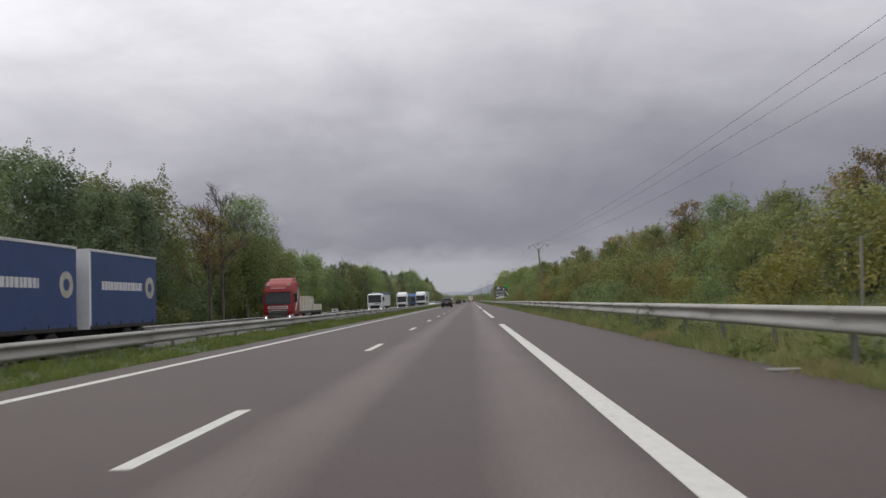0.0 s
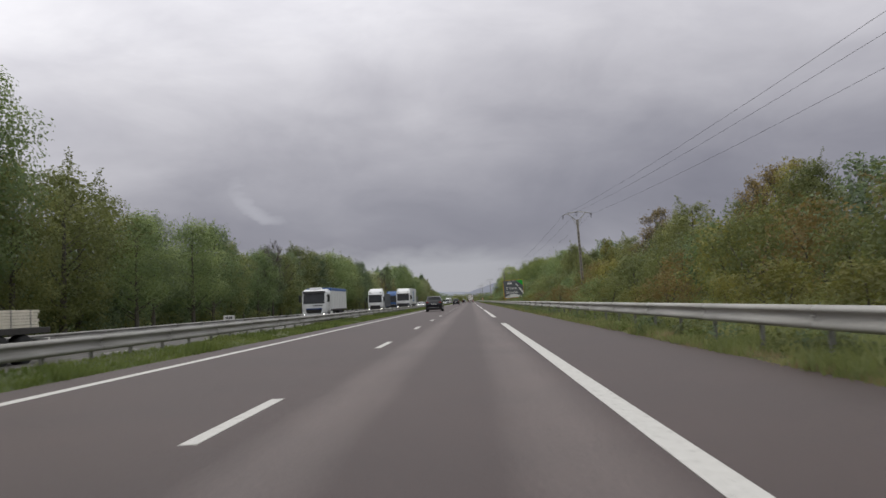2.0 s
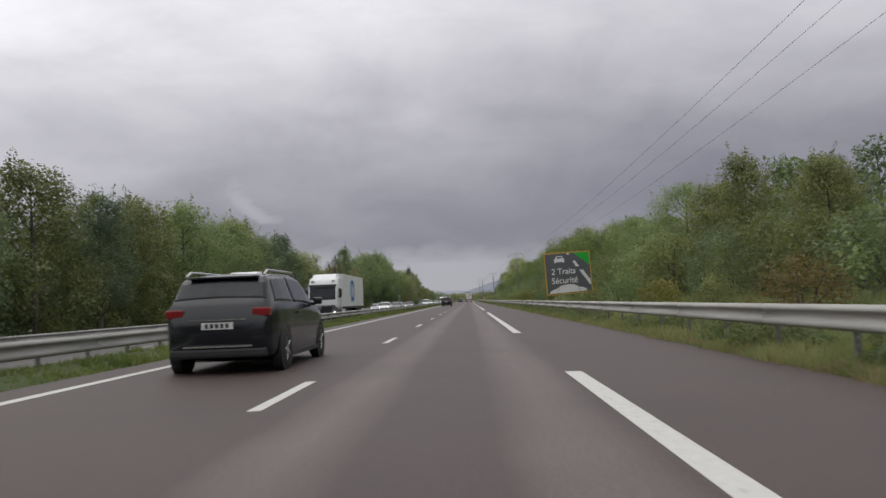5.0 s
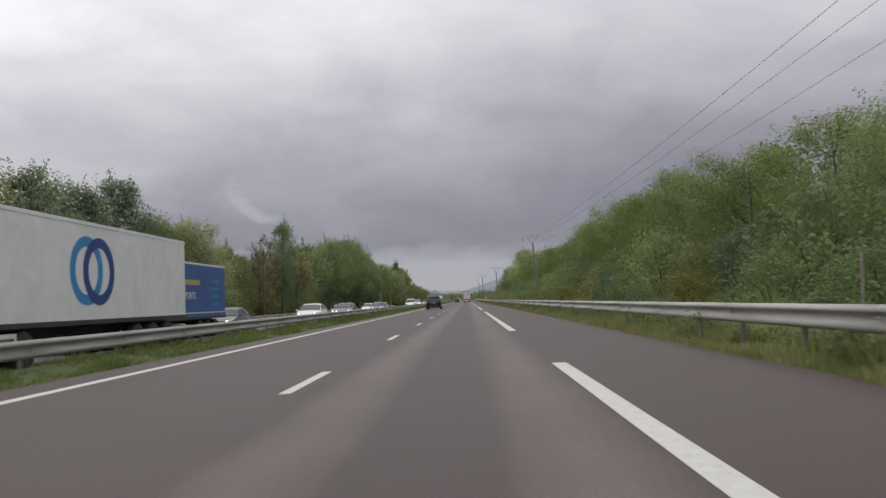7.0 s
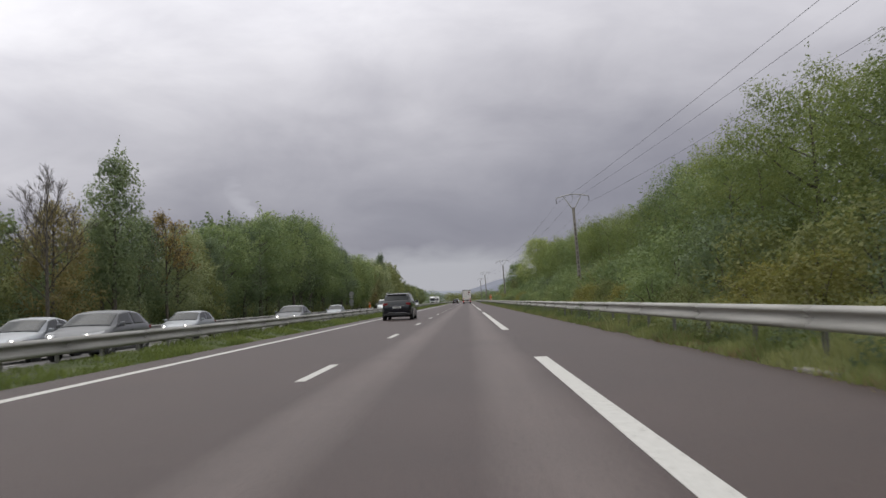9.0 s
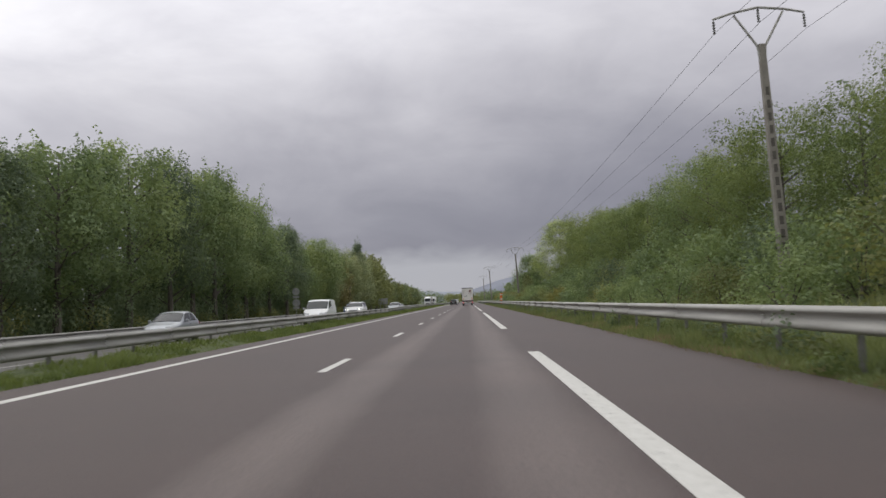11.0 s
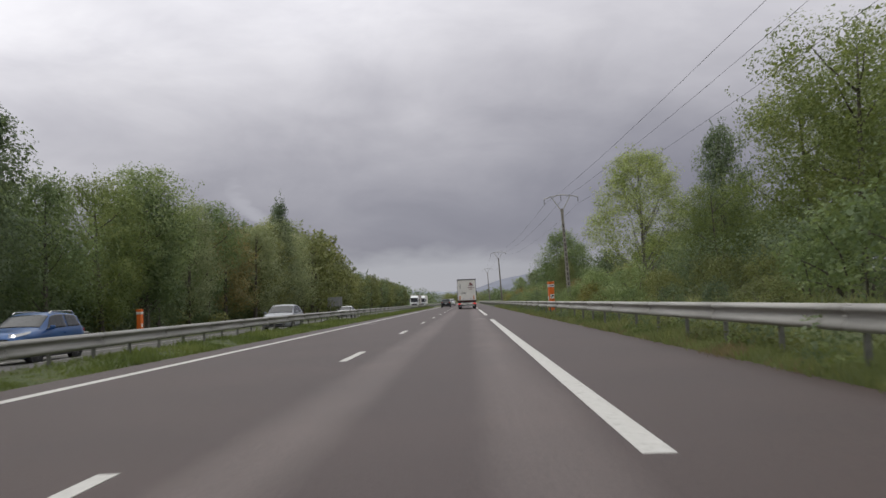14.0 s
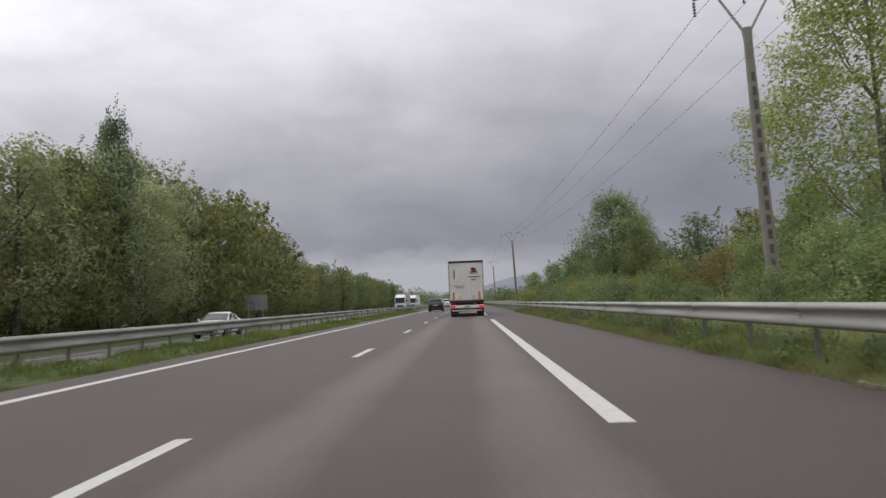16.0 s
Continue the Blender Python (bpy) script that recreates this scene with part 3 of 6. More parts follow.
def make_shrub(name, seed, height, width, mat, clumps, per, size, label):
    r = np.random.default_rng(seed)
    rnd = random.Random(seed)
    thing = empty(name, pose(0, 0, 0), label, "shrub")
    bm = bmesh.new()
    pts, out = [], []
    for i in range(clumps):
        h = (i + rnd.random()) / clumps
        a = i * 2.39996
        rad = width / 2 * SHAPES["dome"](h) * rnd.uniform(0.4, 0.95)
        c = Vector((math.cos(a) * rad, math.sin(a) * rad, height * (0.06 + 0.86 * h)))
        rc = width * rnd.uniform(0.10, 0.18)
        if i % 4 == 0:
            tube(bm, [(c.x * 0.15, c.y * 0.15, -0.2), (c.x * 0.5, c.y * 0.5, c.z * 0.6), tuple(c)], [0.04, 0.028, 0.008], 4)
        d = r.normal(0, 1, (per, 3))
        d /= np.linalg.norm(d, axis=1, keepdims=True)
        pts.append(np.array(c) + d * rc * r.uniform(0.4, 1.2, (per, 1)))
        out.append(d)
        if i % 3 == 0:
            k = 9
            line = np.linspace(0.7, 1.0 + rnd.random(), k)[:, None] * rc * 1.3
            pts.append(np.array(c) + line * np.array((d[0][0] * 0.5, d[0][1] * 0.5, 0.9)) + r.normal(0, 0.04, (k, 3)))
            out.append(r.normal(0, 1, (k, 3)))
    tagged(part("branchwork", bm, BARK, thing), kind="stuff")
    v = leaves(r, np.concatenate(pts), np.concatenate(out), size, size * 0.75)
    core = r.normal(0, 1, (60, 3))
    core = core / np.linalg.norm(core, axis=1, keepdims=True) * np.array([width * 0.26, width * 0.26, height * 0.36]) * r.uniform(0.3, 1, (60, 1)) + np.array([0, 0, height * 0.45])
    v = np.concatenate([v, leaves(r, core, r.normal(0, 1, core.shape), size * 1.5, size * 1.3)])
    ob = new("foliage", leaf_mesh("foliage", v, mat))
    ob.parent = thing
    return thing


# prototypes stand at their first places; the rest are copies
KINDS = {}


def proto(key, ob, height):
    KINDS[key] = [ob, height, False]


proto("green", make_tree("broadleaf_tree", 11, 11, 7.6, 0.25, "egg", LEAF_GREEN, BARK, 58, 215, 0.108, "broad green deciduous tree with a dense crown"), 11)
proto("green_b", make_tree("broadleaf_tree", 12, 11, 6.8, 0.25, "round", LEAF_GREEN, BARK, 54, 215, 0.108, "green deciduous tree with an uneven crown", gap=0.12), 11)
proto("big_round", make_tree("broadleaf_tree", 41, 14.3, 7.6, 0.27, "round", LEAF_GREEN, BARK, 78, 215, 0.108, "tall round-crowned green tree standing above the wood", sprigs=4), 14.3)
proto("dark", make_tree("broadleaf_tree", 13, 12, 7.0, 0.25, "egg", LEAF_DARK, BARK, 58, 215, 0.108, "dark green deciduous tree at the wood's edge"), 12)
proto("dark_b", make_tree("broadleaf_tree", 14, 12, 6.6, 0.25, "column", LEAF_DARK, BARK, 52, 215, 0.108, "slim dark green tree at the wood's edge", gap=0.08), 12)
proto("olive", make_tree("broadleaf_tree", 15, 10, 6.6, 0.12, "egg", LEAF_OLIVE, BARK, 56, 215, 0.108, "olive green tree turning in autumn"), 10)
proto("olive_b", make_tree("broadleaf_tree", 16, 10, 6.0, 0.12, "round", LEAF_OLIVE, BARK, 50, 215, 0.104, "olive and yellow tree with a loose crown", gap=0.18), 10)
proto("rust", make_tree("broadleaf_tree", 17, 9, 6.0, 0.12, "egg", LEAF_RUST, BARK, 48, 190, 0.088, "russet brown autumn tree with thin leaves", sprigs=14, gap=0.15), 9)
proto("yellow", make_tree("broadleaf_tree", 18, 9, 5.4, 0.1, "egg", LEAF_YELLOW, BARK, 44, 200, 0.098, "yellowing autumn tree at the wood's edge", gap=0.12), 9)
proto("pale", make_tree("poplar_tree", 19, 15.6, 9.5, 0.24, "egg", LEAF_PALE, BARK_PALE, 190, 190, 0.078, "tall airy pale green poplar with visible limbs", sprigs=26, gap=0.12, limbs=30, steep=1.9, stout=0.62, tight=0.62), 15.6)
proto("acacia", make_tree("locust_tree", 20, 11.5, 8.6, 0.16, "spread", LEAF_LOCUST, BARK, 96, 225, 0.098, "spreading feathery green locust tree", sprigs=10, gap=0.1, slim=0.5, tight=0.78), 11.5)
proto("acacia_b", make_tree("locust_tree", 23, 11, 8.0, 0.12, "round", LEAF_LOCUST, BARK, 92, 225, 0.098, "rounded yellow-green locust tree at the shoulder", sprigs=8, gap=0.1, slim=0.5, tight=0.78), 11)
proto("elm", make_tree("broadleaf_tree", 27, 11, 7.8, 0.12, "round", LEAF_GREEN, BARK, 88, 200, 0.090, "dense green tree beside the hard shoulder", sprigs=8, gap=0.08, tight=0.82), 11)
proto("hazed", make_tree("broadleaf_tree", 28, 11, 7.2, 0.14, "egg", LEAF_HAZED, BARK, 58, 200, 0.108, "pale hazed green tree at the wood's edge", gap=0.08), 11)
proto("amber", make_tree("broadleaf_tree", 29, 10, 6.4, 0.14, "egg", LEAF_AMBER, BARK, 52, 200, 0.106, "amber and green tree turning in autumn", gap=0.12), 10)
proto("rear_green", make_tree("broadleaf_tree", 24, 11, 7.4, 0.16, "egg", LEAF_GREEN, BARK, 40, 60, 0.194, "green deciduous tree deeper in the wood", sprigs=5), 11)
proto("rear_dark", make_tree("broadleaf_tree", 25, 11, 7.2, 0.14, "round", LEAF_DARK, BARK, 40, 60, 0.194, "dark green tree deeper in the wood", sprigs=5, gap=0.1), 11)
proto("rear_olive", make_tree("broadleaf_tree", 26, 10, 6.8, 0.14, "egg", LEAF_OLIVE, BARK, 38, 60, 0.194, "olive green tree deeper in the wood", sprigs=5, gap=0.1), 10)
proto("bare", make_bare("bare_tree", 21, 9.5, 6.0, "bare grey tree without any leaves", LEAF_RUST), 9.5)
proto("sparse", make_bare("bare_tree", 22, 9.5, 5.5, "thin tree with a few brown leaves remaining", LEAF_RUST, 2600), 9.5)
proto("shrub", make_shrub("shrub", 31, 2.6, 3.6, LEAF_OLIVE, 28, 100, 0.068, "olive green shrub beside the road"), 2.6)
proto("shrub_dark", make_shrub("shrub", 32, 3.0, 3.8, LEAF_DARK, 28, 100, 0.073, "dark green shrub at the foot of the trees"), 3.0)
proto("shrub_yellow", make_shrub("shrub", 33, 2.4, 3.6, LEAF_YELLOW, 28, 100, 0.066, "yellow-green shrub beside the road"), 2.4)
proto("shrub_rust", make_shrub("shrub", 34, 2.8, 3.6, LEAF_RUST, 26, 100, 0.066, "russet brown shrub beside the road"), 2.8)
proto("shrub_green", make_shrub("shrub", 35, 2.6, 3.8, LEAF_GREEN, 28, 100, 0.070, "bright green shrub beside the road"), 2.6)

rs = random.Random(77)


def plant(key, x, y, height, wide=1.0, group=""):
    ob, h0, used = KINDS[key]
    s = height / h0
    m = pose(x, y, ground_z(x) - 0.05, 0, 0, rs.uniform(0, 360)) @ Matrix.Diagonal((s * wide, s * wide, s, 1))
    if not used:
        KINDS[key][2] = True
        ob.matrix_basis = m
        made = ob
    else:
        made = copy_thing(KINDS[key][0], Matrix.Identity(4))
        made.matrix_basis = m
    if group:
        tagged(made, group=group)
    return made


# heights of the two belts along the road
LEFT_TOPS = [(0, 10), (45, 12.2), (55, 11.6), (72, 12.3), (82, 11), (100, 10.2), (110, 10.0), (128, 10.6), (137, 9.2), (144, 7), (150, 8.6), (158, 8.8), (172, 10.7),
             (190, 10.3), (215, 11.7), (224, 10.4), (234, 12), (240, 9), (256, 9), (268, 7.4), (283, 9.5), (300, 8.8), (307, 8), (316, 11.5), (335, 14.2), (348, 16),
             (372, 15.2), (384, 13.2), (396, 13.4), (406, 10.9), (424, 12.2), (436, 12.2), (456, 12.6), (470, 14.2), (489, 16.2), (500, 15.4), (510, 12.5), (526, 9.8), (600, 9.2), (700, 8.5)]
RIGHT_TOPS = [(0, 7), (40, 6), (49, 7), (75, 7.7), (94, 8.4), (103, 6.8), (112, 8.0), (126, 7.8), (138, 7.4), (147, 6.2), (153, 5.2), (160, 7), (170, 8.8), (186, 9.2), (203, 8.4),
              (215, 9.6), (235, 10.5), (260, 11.3), (300, 10.8), (354, 10.9), (376, 11.4), (388, 12.2), (404, 11.4), (412, 7), (425, 5.2), (480, 5.0), (520, 6), (700, 5)]


def top_at(table, y):
    return float(np.interp(y, [q[0] for q in table], [q[1] for q in table]))


def rear_kind(side, y):
    if side > 0 and y < 150 or side < 0 and (y < 80 or 240 < y < 310 or y > 475):
        return rs.choice(["rear_olive", "rear_olive", "rear_dark"])
    return rs.choice(["rear_green", "rear_dark", "rear_green", "rear_olive"])


def belt_kind(side, y):
    if side < 0:
        if y < 85:
            return rs.choice(["dark", "olive", "dark_b", "olive_b", "dark", "dark"])
        if y < 150:
            return rs.choice(["green", "dark", "olive", "olive_b", "green_b", "green"])
        if y < 240:
            return rs.choice(["green", "green_b", "dark", "dark", "green", "olive"])
        if y < 312:
            return rs.choice(["hazed", "olive", "amber", "hazed", "dark", "olive_b"])
        if y < 400:
            return rs.choice(["dark", "green", "dark", "green_b", "green_b"])
        return rs.choice(["hazed", "amber", "olive", "hazed", "green_b", "hazed"]) if y > 425 else rs.choice(["green", "acacia_b", "olive", "green_b", "olive_b", "acacia"])
    if y < 150:
        return rs.choice(["rust", "olive", "olive_b", "olive", "yellow", "olive_b", "green_b"])
    if y < 200:
        return rs.choice(["elm", "dark", "olive", "elm"])
    if y < 412:
        return rs.choice(["acacia", "acacia_b", "acacia", "elm", "acacia_b", "elm"])
    return rs.choice(["olive", "green", "rust"])


y = 4.0
while y < 690:
    far = y > 475
    if 74 < y < 88:
        y += 3.0
        continue
    plant(rear_kind(-1, y) if far else belt_kind(-1, y), -26.2 + rs.uniform(-1.2, 0.9), y, top_at(LEFT_TOPS, y) * rs.uniform(0.82, 1.0) + 0.6, rs.uniform(0.9, 1.15), "wood on the oncoming side")
    y += rs.uniform(5.2, 7.0) if not far else rs.uniform(7, 9)
y = 12.0
while y < 560:
    if not 140 < y < 150 and not 262 < y < 275:
        plant(rear_kind(-1, y), -31.5 + rs.uniform(-1.5, 1.5), y, top_at(LEFT_TOPS, y) * rs.uniform(0.8, 0.98), rs.uniform(1.05, 1.3), "wood on the oncoming side")
    y += rs.uniform(10, 15)
y = 12.0
while y < 386:
    if not 191 < y < 197:
        plant(belt_kind(1, y), 16.8 + rs.uniform(-1.0, 1.6), y, top_at(RIGHT_TOPS, y) * rs.uniform(0.82, 0.98) - 1.0, rs.uniform(0.95, 1.2), "wood beside the hard shoulder")
    y += rs.uniform(5.2, 7.0)
y = 20.0
while y < 378:
    plant(rear_kind(1, y), 23.5 + rs.uniform(-1.5, 2.5), y, top_at(RIGHT_TOPS, y) * rs.uniform(0.95, 1.1) - 1.4, rs.uniform(1.0, 1.3), "wood beside the hard shoulder")
    y += rs.uniform(10, 15)
# single trees that stand out
plant("big_round", -25.6, 90.5, 14.3, 1.0)
plant("big_round", -25.8, 417.5, 13.2, 1.15)
for kk, yy, hh in (("dark", 50, 12.0), ("olive", 58, 11.4), ("dark", 66, 11.8), ("dark_b", 43, 11.6)):
    plant(kk, -28.6, yy, hh, 1.1)
plant("olive_b", -26.5, 85.5, 9.0, 0.9)
plant("hazed", -25.6, 251, 10.0, 1.15)
for yy, hh in ((151, 9.4), (275, 9.8)):
    plant("bare", -25.0, yy, hh, 1.0)
plant("bare", -25.2, 80.5, 13.4, 1.05)
plant("dark_b", -29.5, 79.0, 8.6, 1.1)
for yy, hh in ((76, 11.0), (294, 9.4)):
    plant("sparse", -25.0, yy, hh, 1.1)
plant("dark_b", -24.6, 283, 12.6, 0.85)
plant("dark_b", -25.0, 460, 15.8, 0.6)
plant("pale", 19.5, 441.5, 15.4, 1.45)
plant("dark", 17.6, 408, 10.8, 0.75)
for kk, xx, yy, hh in (("acacia", 17.2, 389, 11.2), ("acacia_b", 18.4, 396, 10.0), ("acacia", 22.0, 392, 11.8), ("acacia_b", 22.5, 401, 9.6), ("elm", 24, 383, 11.6)):
    plant(kk, xx, yy, hh, 1.1)
plant("acacia", 15.6, 403.5, 6.6, 1.05)
plant("acacia_b", 17.4, 409.0, 6.2, 1.1)
for kk, xx, yy, hh in (("olive", 23.5, 428, 6.4), ("amber", 26.5, 435, 6.8), ("elm", 22.8, 436, 5.4), ("olive_b", 28.5, 444, 7.0), ("hazed", 25.5, 450, 6.6), ("olive", 31.0, 438, 7.2), ("rust", 30.5, 452, 7.4), ("olive_b", 21.5, 420, 5.6), ("elm", 27.5, 424, 6.6)):
    plant(kk, xx, yy, hh, 1.2)
plant("green", 17.0, 497, 11.6, 1.15)
plant("green_b", 20.5, 503, 9.6, 1.1)
plant("olive", 14.5, 470, 5.8, 0.9)
for xx, yy, hh in ((19.5, 519, 8.6), (18.0, 536, 7.8), (20.5, 552, 8.0), (18.5, 570, 7.4), (20, 590, 7.6), (17.5, 612, 6.8), (19, 640, 7.0), (22.5, 482, 7.2), (26, 466, 7.6), (29, 452, 8.2)):
    plant(rs.choice(["rear_green", "rear_olive", "rear_dark"]), xx, yy, hh, 1.25)
for yy, hh in ((34, 5.4), (126, 7.4), (96, 6.6), (99, 6.2), (64, 6.8)):
    plant("sparse", 17.5, yy, hh, 1.1)
plant("green_b", 17.5, 54, 6.4, 0.9)
plant("yellow", 15.0, 139, 6.2, 0.9)
plant("yellow", 13.2, 47, 4.2, 0.7)
y = 440.0
while y < 700:
    plant(rear_kind(1, y), 34 + rs.uniform(-4, 14), y, rs.uniform(7.5, 9.5), 1.25, "wood beside the hard shoulder")
    y += rs.uniform(7, 11)

# undergrowth
def thicket(name, x, half, y0, y1, gap, tall, per, mat, label, seed, reach=1.5, size=0.115, category="undergrowth"):
    """A dense strip of undergrowth, joined."""
    r = np.random.default_rng(seed)
    pts, out = [], []
    yy = y0
    while yy < y1:
        h = r.uniform(*tall)
        c = np.array([x + r.uniform(-half, half), yy, ground_z(x)])
        d = r.normal(0, 1, (per, 3))
        d /= np.linalg.norm(d, axis=1, keepdims=True)
        q = d * np.array([reach, reach * 1.07, h * 0.52]) * r.uniform(0.55, 1.08, (per, 1)) + np.array([0, 0, h * 0.45])
        pts.append(c + q)
        out.append(d)
        yy += gap * r.uniform(0.7, 1.3)
    p = np.concatenate(pts)
    v = leaves(r, p, np.concatenate(out), size, size * 0.78)
    tagged(new(name, leaf_mesh(name, v, mat)), label, category, kind="stuff")


thicket("undergrowth", -27.6, 0.9, 6, 690, 2.4, (3.0, 5.4), 700, LEAF_DARK, "dark green undergrowth at the foot of the wood", 71)
thicket("undergrowth", -26.8, 0.8, 7, 540, 8.0, (1.2, 3.0), 500, LEAF_OLIVE, "olive green undergrowth at the foot of the wood", 72)
thicket("undergrowth", 14.4, 0.8, 6, 412, 3.0, (2.2, 4.2), 760, LEAF_DARK, "dark green undergrowth behind the bushes", 73, 1.5, 0.088)
thicket("undergrowth", -29.5, 1.0, 8, 480, 3.4, (4.5, 7.5), 420, LEAF_DARK, "dark green understorey inside the wood", 76, 2.2, 0.19)
thicket("undergrowth", -33.5, 1.2, 4, 700, 2.4, (6.5, 9.5), 300, LEAF_DARK, "dark green depths of the wood", 78, 2.4, 0.30)
thicket("undergrowth", 27.0, 3.5, 412, 520, 1.6, (3.0, 5.0), 420, LEAF_OLIVE, "olive green understorey of the open wood", 79, 2.4, 0.16)
thicket("undergrowth", 20.0, 1.0, 20, 384, 3.6, (3.5, 6.0), 420, LEAF_DARK, "dark green understorey inside the wood", 77, 2.2, 0.19)
thicket("verge_weeds", 5.5, 0.75, 5, 450, 0.8, (0.2, 0.55), 110, LEAF_OLIVE, "low leafy weeds in the grass along the barrier", 74, 0.32, 0.045, "weeds")
thicket("verge_weeds", 4.85, 0.45, 5, 450, 2.3, (0.18, 0.5), 110, LEAF_LOCUST, "fresh green weeds in the grass along the barrier", 75, 0.30, 0.045, "weeds")
thicket("verge_weeds", 5.1, 0.5, 5, 450, 3.0, (0.35, 0.8), 170, LEAF_DARK, "dark green weeds standing in clumps at the barrier", 80, 0.42, 0.045, "weeds")
y = 8.0
while y < 600:
    if y < 165:
        kind = rs.choice(["shrub", "shrub_rust", "shrub_yellow", "shrub", "shrub_green"])
        hh, xx = rs.uniform(2.4, 3.9), 12.8
    elif y < 380:
        kind = rs.choice(["shrub_green", "shrub_dark", "shrub_green", "shrub_green", "shrub"])
        hh, xx = rs.uniform(2.4, 4.2), 12.6
    else:
        kind = rs.choice(["shrub", "shrub_green", "shrub_green", "shrub", "shrub_rust"])
        hh, xx = rs.uniform(1.6, 2.9), 12.0
    plant(kind, xx + rs.uniform(-0.8, 1.0), y, hh, rs.uniform(0.95, 1.3), "bushes behind the barrier")
    y += rs.uniform(3.6, 5.2)
y = 8.0
while y < 520:
    kind = rs.choice(["shrub_yellow", "shrub", "shrub_green", "shrub_rust"]) if y < 170 else rs.choice(["shrub_green", "shrub_green", "shrub_dark", "shrub", "shrub_green", "shrub_yellow"])
    plant(kind, 8.8 + rs.uniform(-0.8, 0.8), y, rs.uniform(1.1, 2.0), rs.uniform(1.1, 1.5), "low bushes behind the barrier")
    y += rs.uniform(5.0, 8.0)


# ---- vehicles ----
GLASS = plain("tinted_glass", (0.030, 0.034, 0.038), 0.08, 0.0, 0.3, 1.5)
GLASS.node_tree.nodes["Principled BSDF"].inputs["Specular IOR Level"].default_value = 0.28
TYRE = plain("tyre_rubber", (0.018, 0.018, 0.019), 0.8, 0.0, 0.2, 8.0)
ALLOY = plain("wheel_alloy", (0.36, 0.36, 0.37), 0.35, 0.7, 0.2, 6.0)
BLACK = plain("black_plastic", (0.022, 0.022, 0.024), 0.5, 0.0, 0.2, 5.0)
CHROME = plain("chrome_trim", (0.55, 0.55, 0.56), 0.2, 0.9, 0.1, 4.0)
FRAME = plain("chassis_steel", (0.045, 0.042, 0.04), 0.7, 0.2, 0.3, 4.0)
WHITE = plain("white_lacquer", (0.72, 0.73, 0.74), 0.35, 0.0, 0.10, 1.2, coat=0.3)
WHITE_DOOR = plain("white_panel", (0.80, 0.785, 0.75), 0.5, 0.0, 0.08, 1.0)
NAVY = plain("navy_lacquer", (0.006, 0.008, 0.013), 0.22, 0.0, 0.15, 1.5, coat=0.25)
SILVER = plain("silver_lacquer", (0.36, 0.38, 0.41), 0.35, 0.5, 0.1, 1.5, coat=0.3)
GREY = plain("grey_lacquer", (0.13, 0.135, 0.145), 0.35, 0.4, 0.12, 1.5, coat=0.3)
BLUE = plain("blue_lacquer", (0.020, 0.085, 0.25), 0.35, 0.3, 0.12, 1.5, coat=0.3)
RED = plain("red_lacquer", (0.27, 0.010, 0.014), 0.42, 0.0, 0.15, 1.5, coat=0.05)
TARP_NAVY = plain("navy_tarpaulin", (0.028, 0.058, 0.165), 0.55, 0.0, 0.15, 0.8, 0.15)
TARP_BLUE = plain("blue_tarpaulin", (0.030, 0.095, 0.265), 0.55, 0.0, 0.15, 0.8, 0.15)
DARK_TIPPER = plain("grey_tipper", (0.09, 0.10, 0.11), 0.6, 0.1, 0.2, 1.0)
PLATE = plain("plate_white", (0.62, 0.62, 0.6), 0.5)
INK = plain("dark_print", (0.03, 0.03, 0.035), 0.6)
INK_RED = plain("red_print", (0.17, 0.03, 0.035), 0.6)
INK_PALE = plain("pale_print", (0.62, 0.62, 0.64), 0.6)
INK_GOLD = plain("gold_print", (0.50, 0.40, 0.14), 0.6)
INK_CYAN = plain("blue_print", (0.03, 0.22, 0.48), 0.6)
INK_NAVY = plain("navy_print", (0.012, 0.05, 0.20), 0.6)
ORANGE_STRIP = plain("orange_reflector", (0.65, 0.22, 0.04), 0.4)
RED_LENS = plain("red_lens", (0.22, 0.012, 0.014), 0.2)
HEADLIGHT = glow("headlight_on", (1.0, 0.96, 0.88), 4.5)
TAILLIGHT = glow("taillight_on", (0.75, 0.02, 0.02), 0.42)
LENS = plain("clear_lens", (0.55, 0.56, 0.58), 0.12, 0.3)
STONE = plain("pale_stone", (0.42, 0.40, 0.36), 0.85, 0.0, 0.25, 2.0, 0.3)


def lathe(profile, sides=20, cap=True):
    """Turns (radius, offset) round the x axis; without caps the outline closes on itself."""
    bm = bmesh.new()
    rings = []
    for rad, off in profile:
        rings.append([bm.verts.new((off, rad * math.cos(2 * math.pi * k / sides), rad * math.sin(2 * math.pi * k / sides))) for k in range(sides)])
    for p, q in zip(rings, rings[1:] if cap else rings[1:] + rings[:1]):
        for k in range(sides):
            bm.faces.new((p[k], p[(k + 1) % sides], q[(k + 1) % sides], q[k]))
    if cap:
        bm.faces.new(rings[0])
        bm.faces.new(rings[-1][::-1])
    return bm


WHEELS = {}


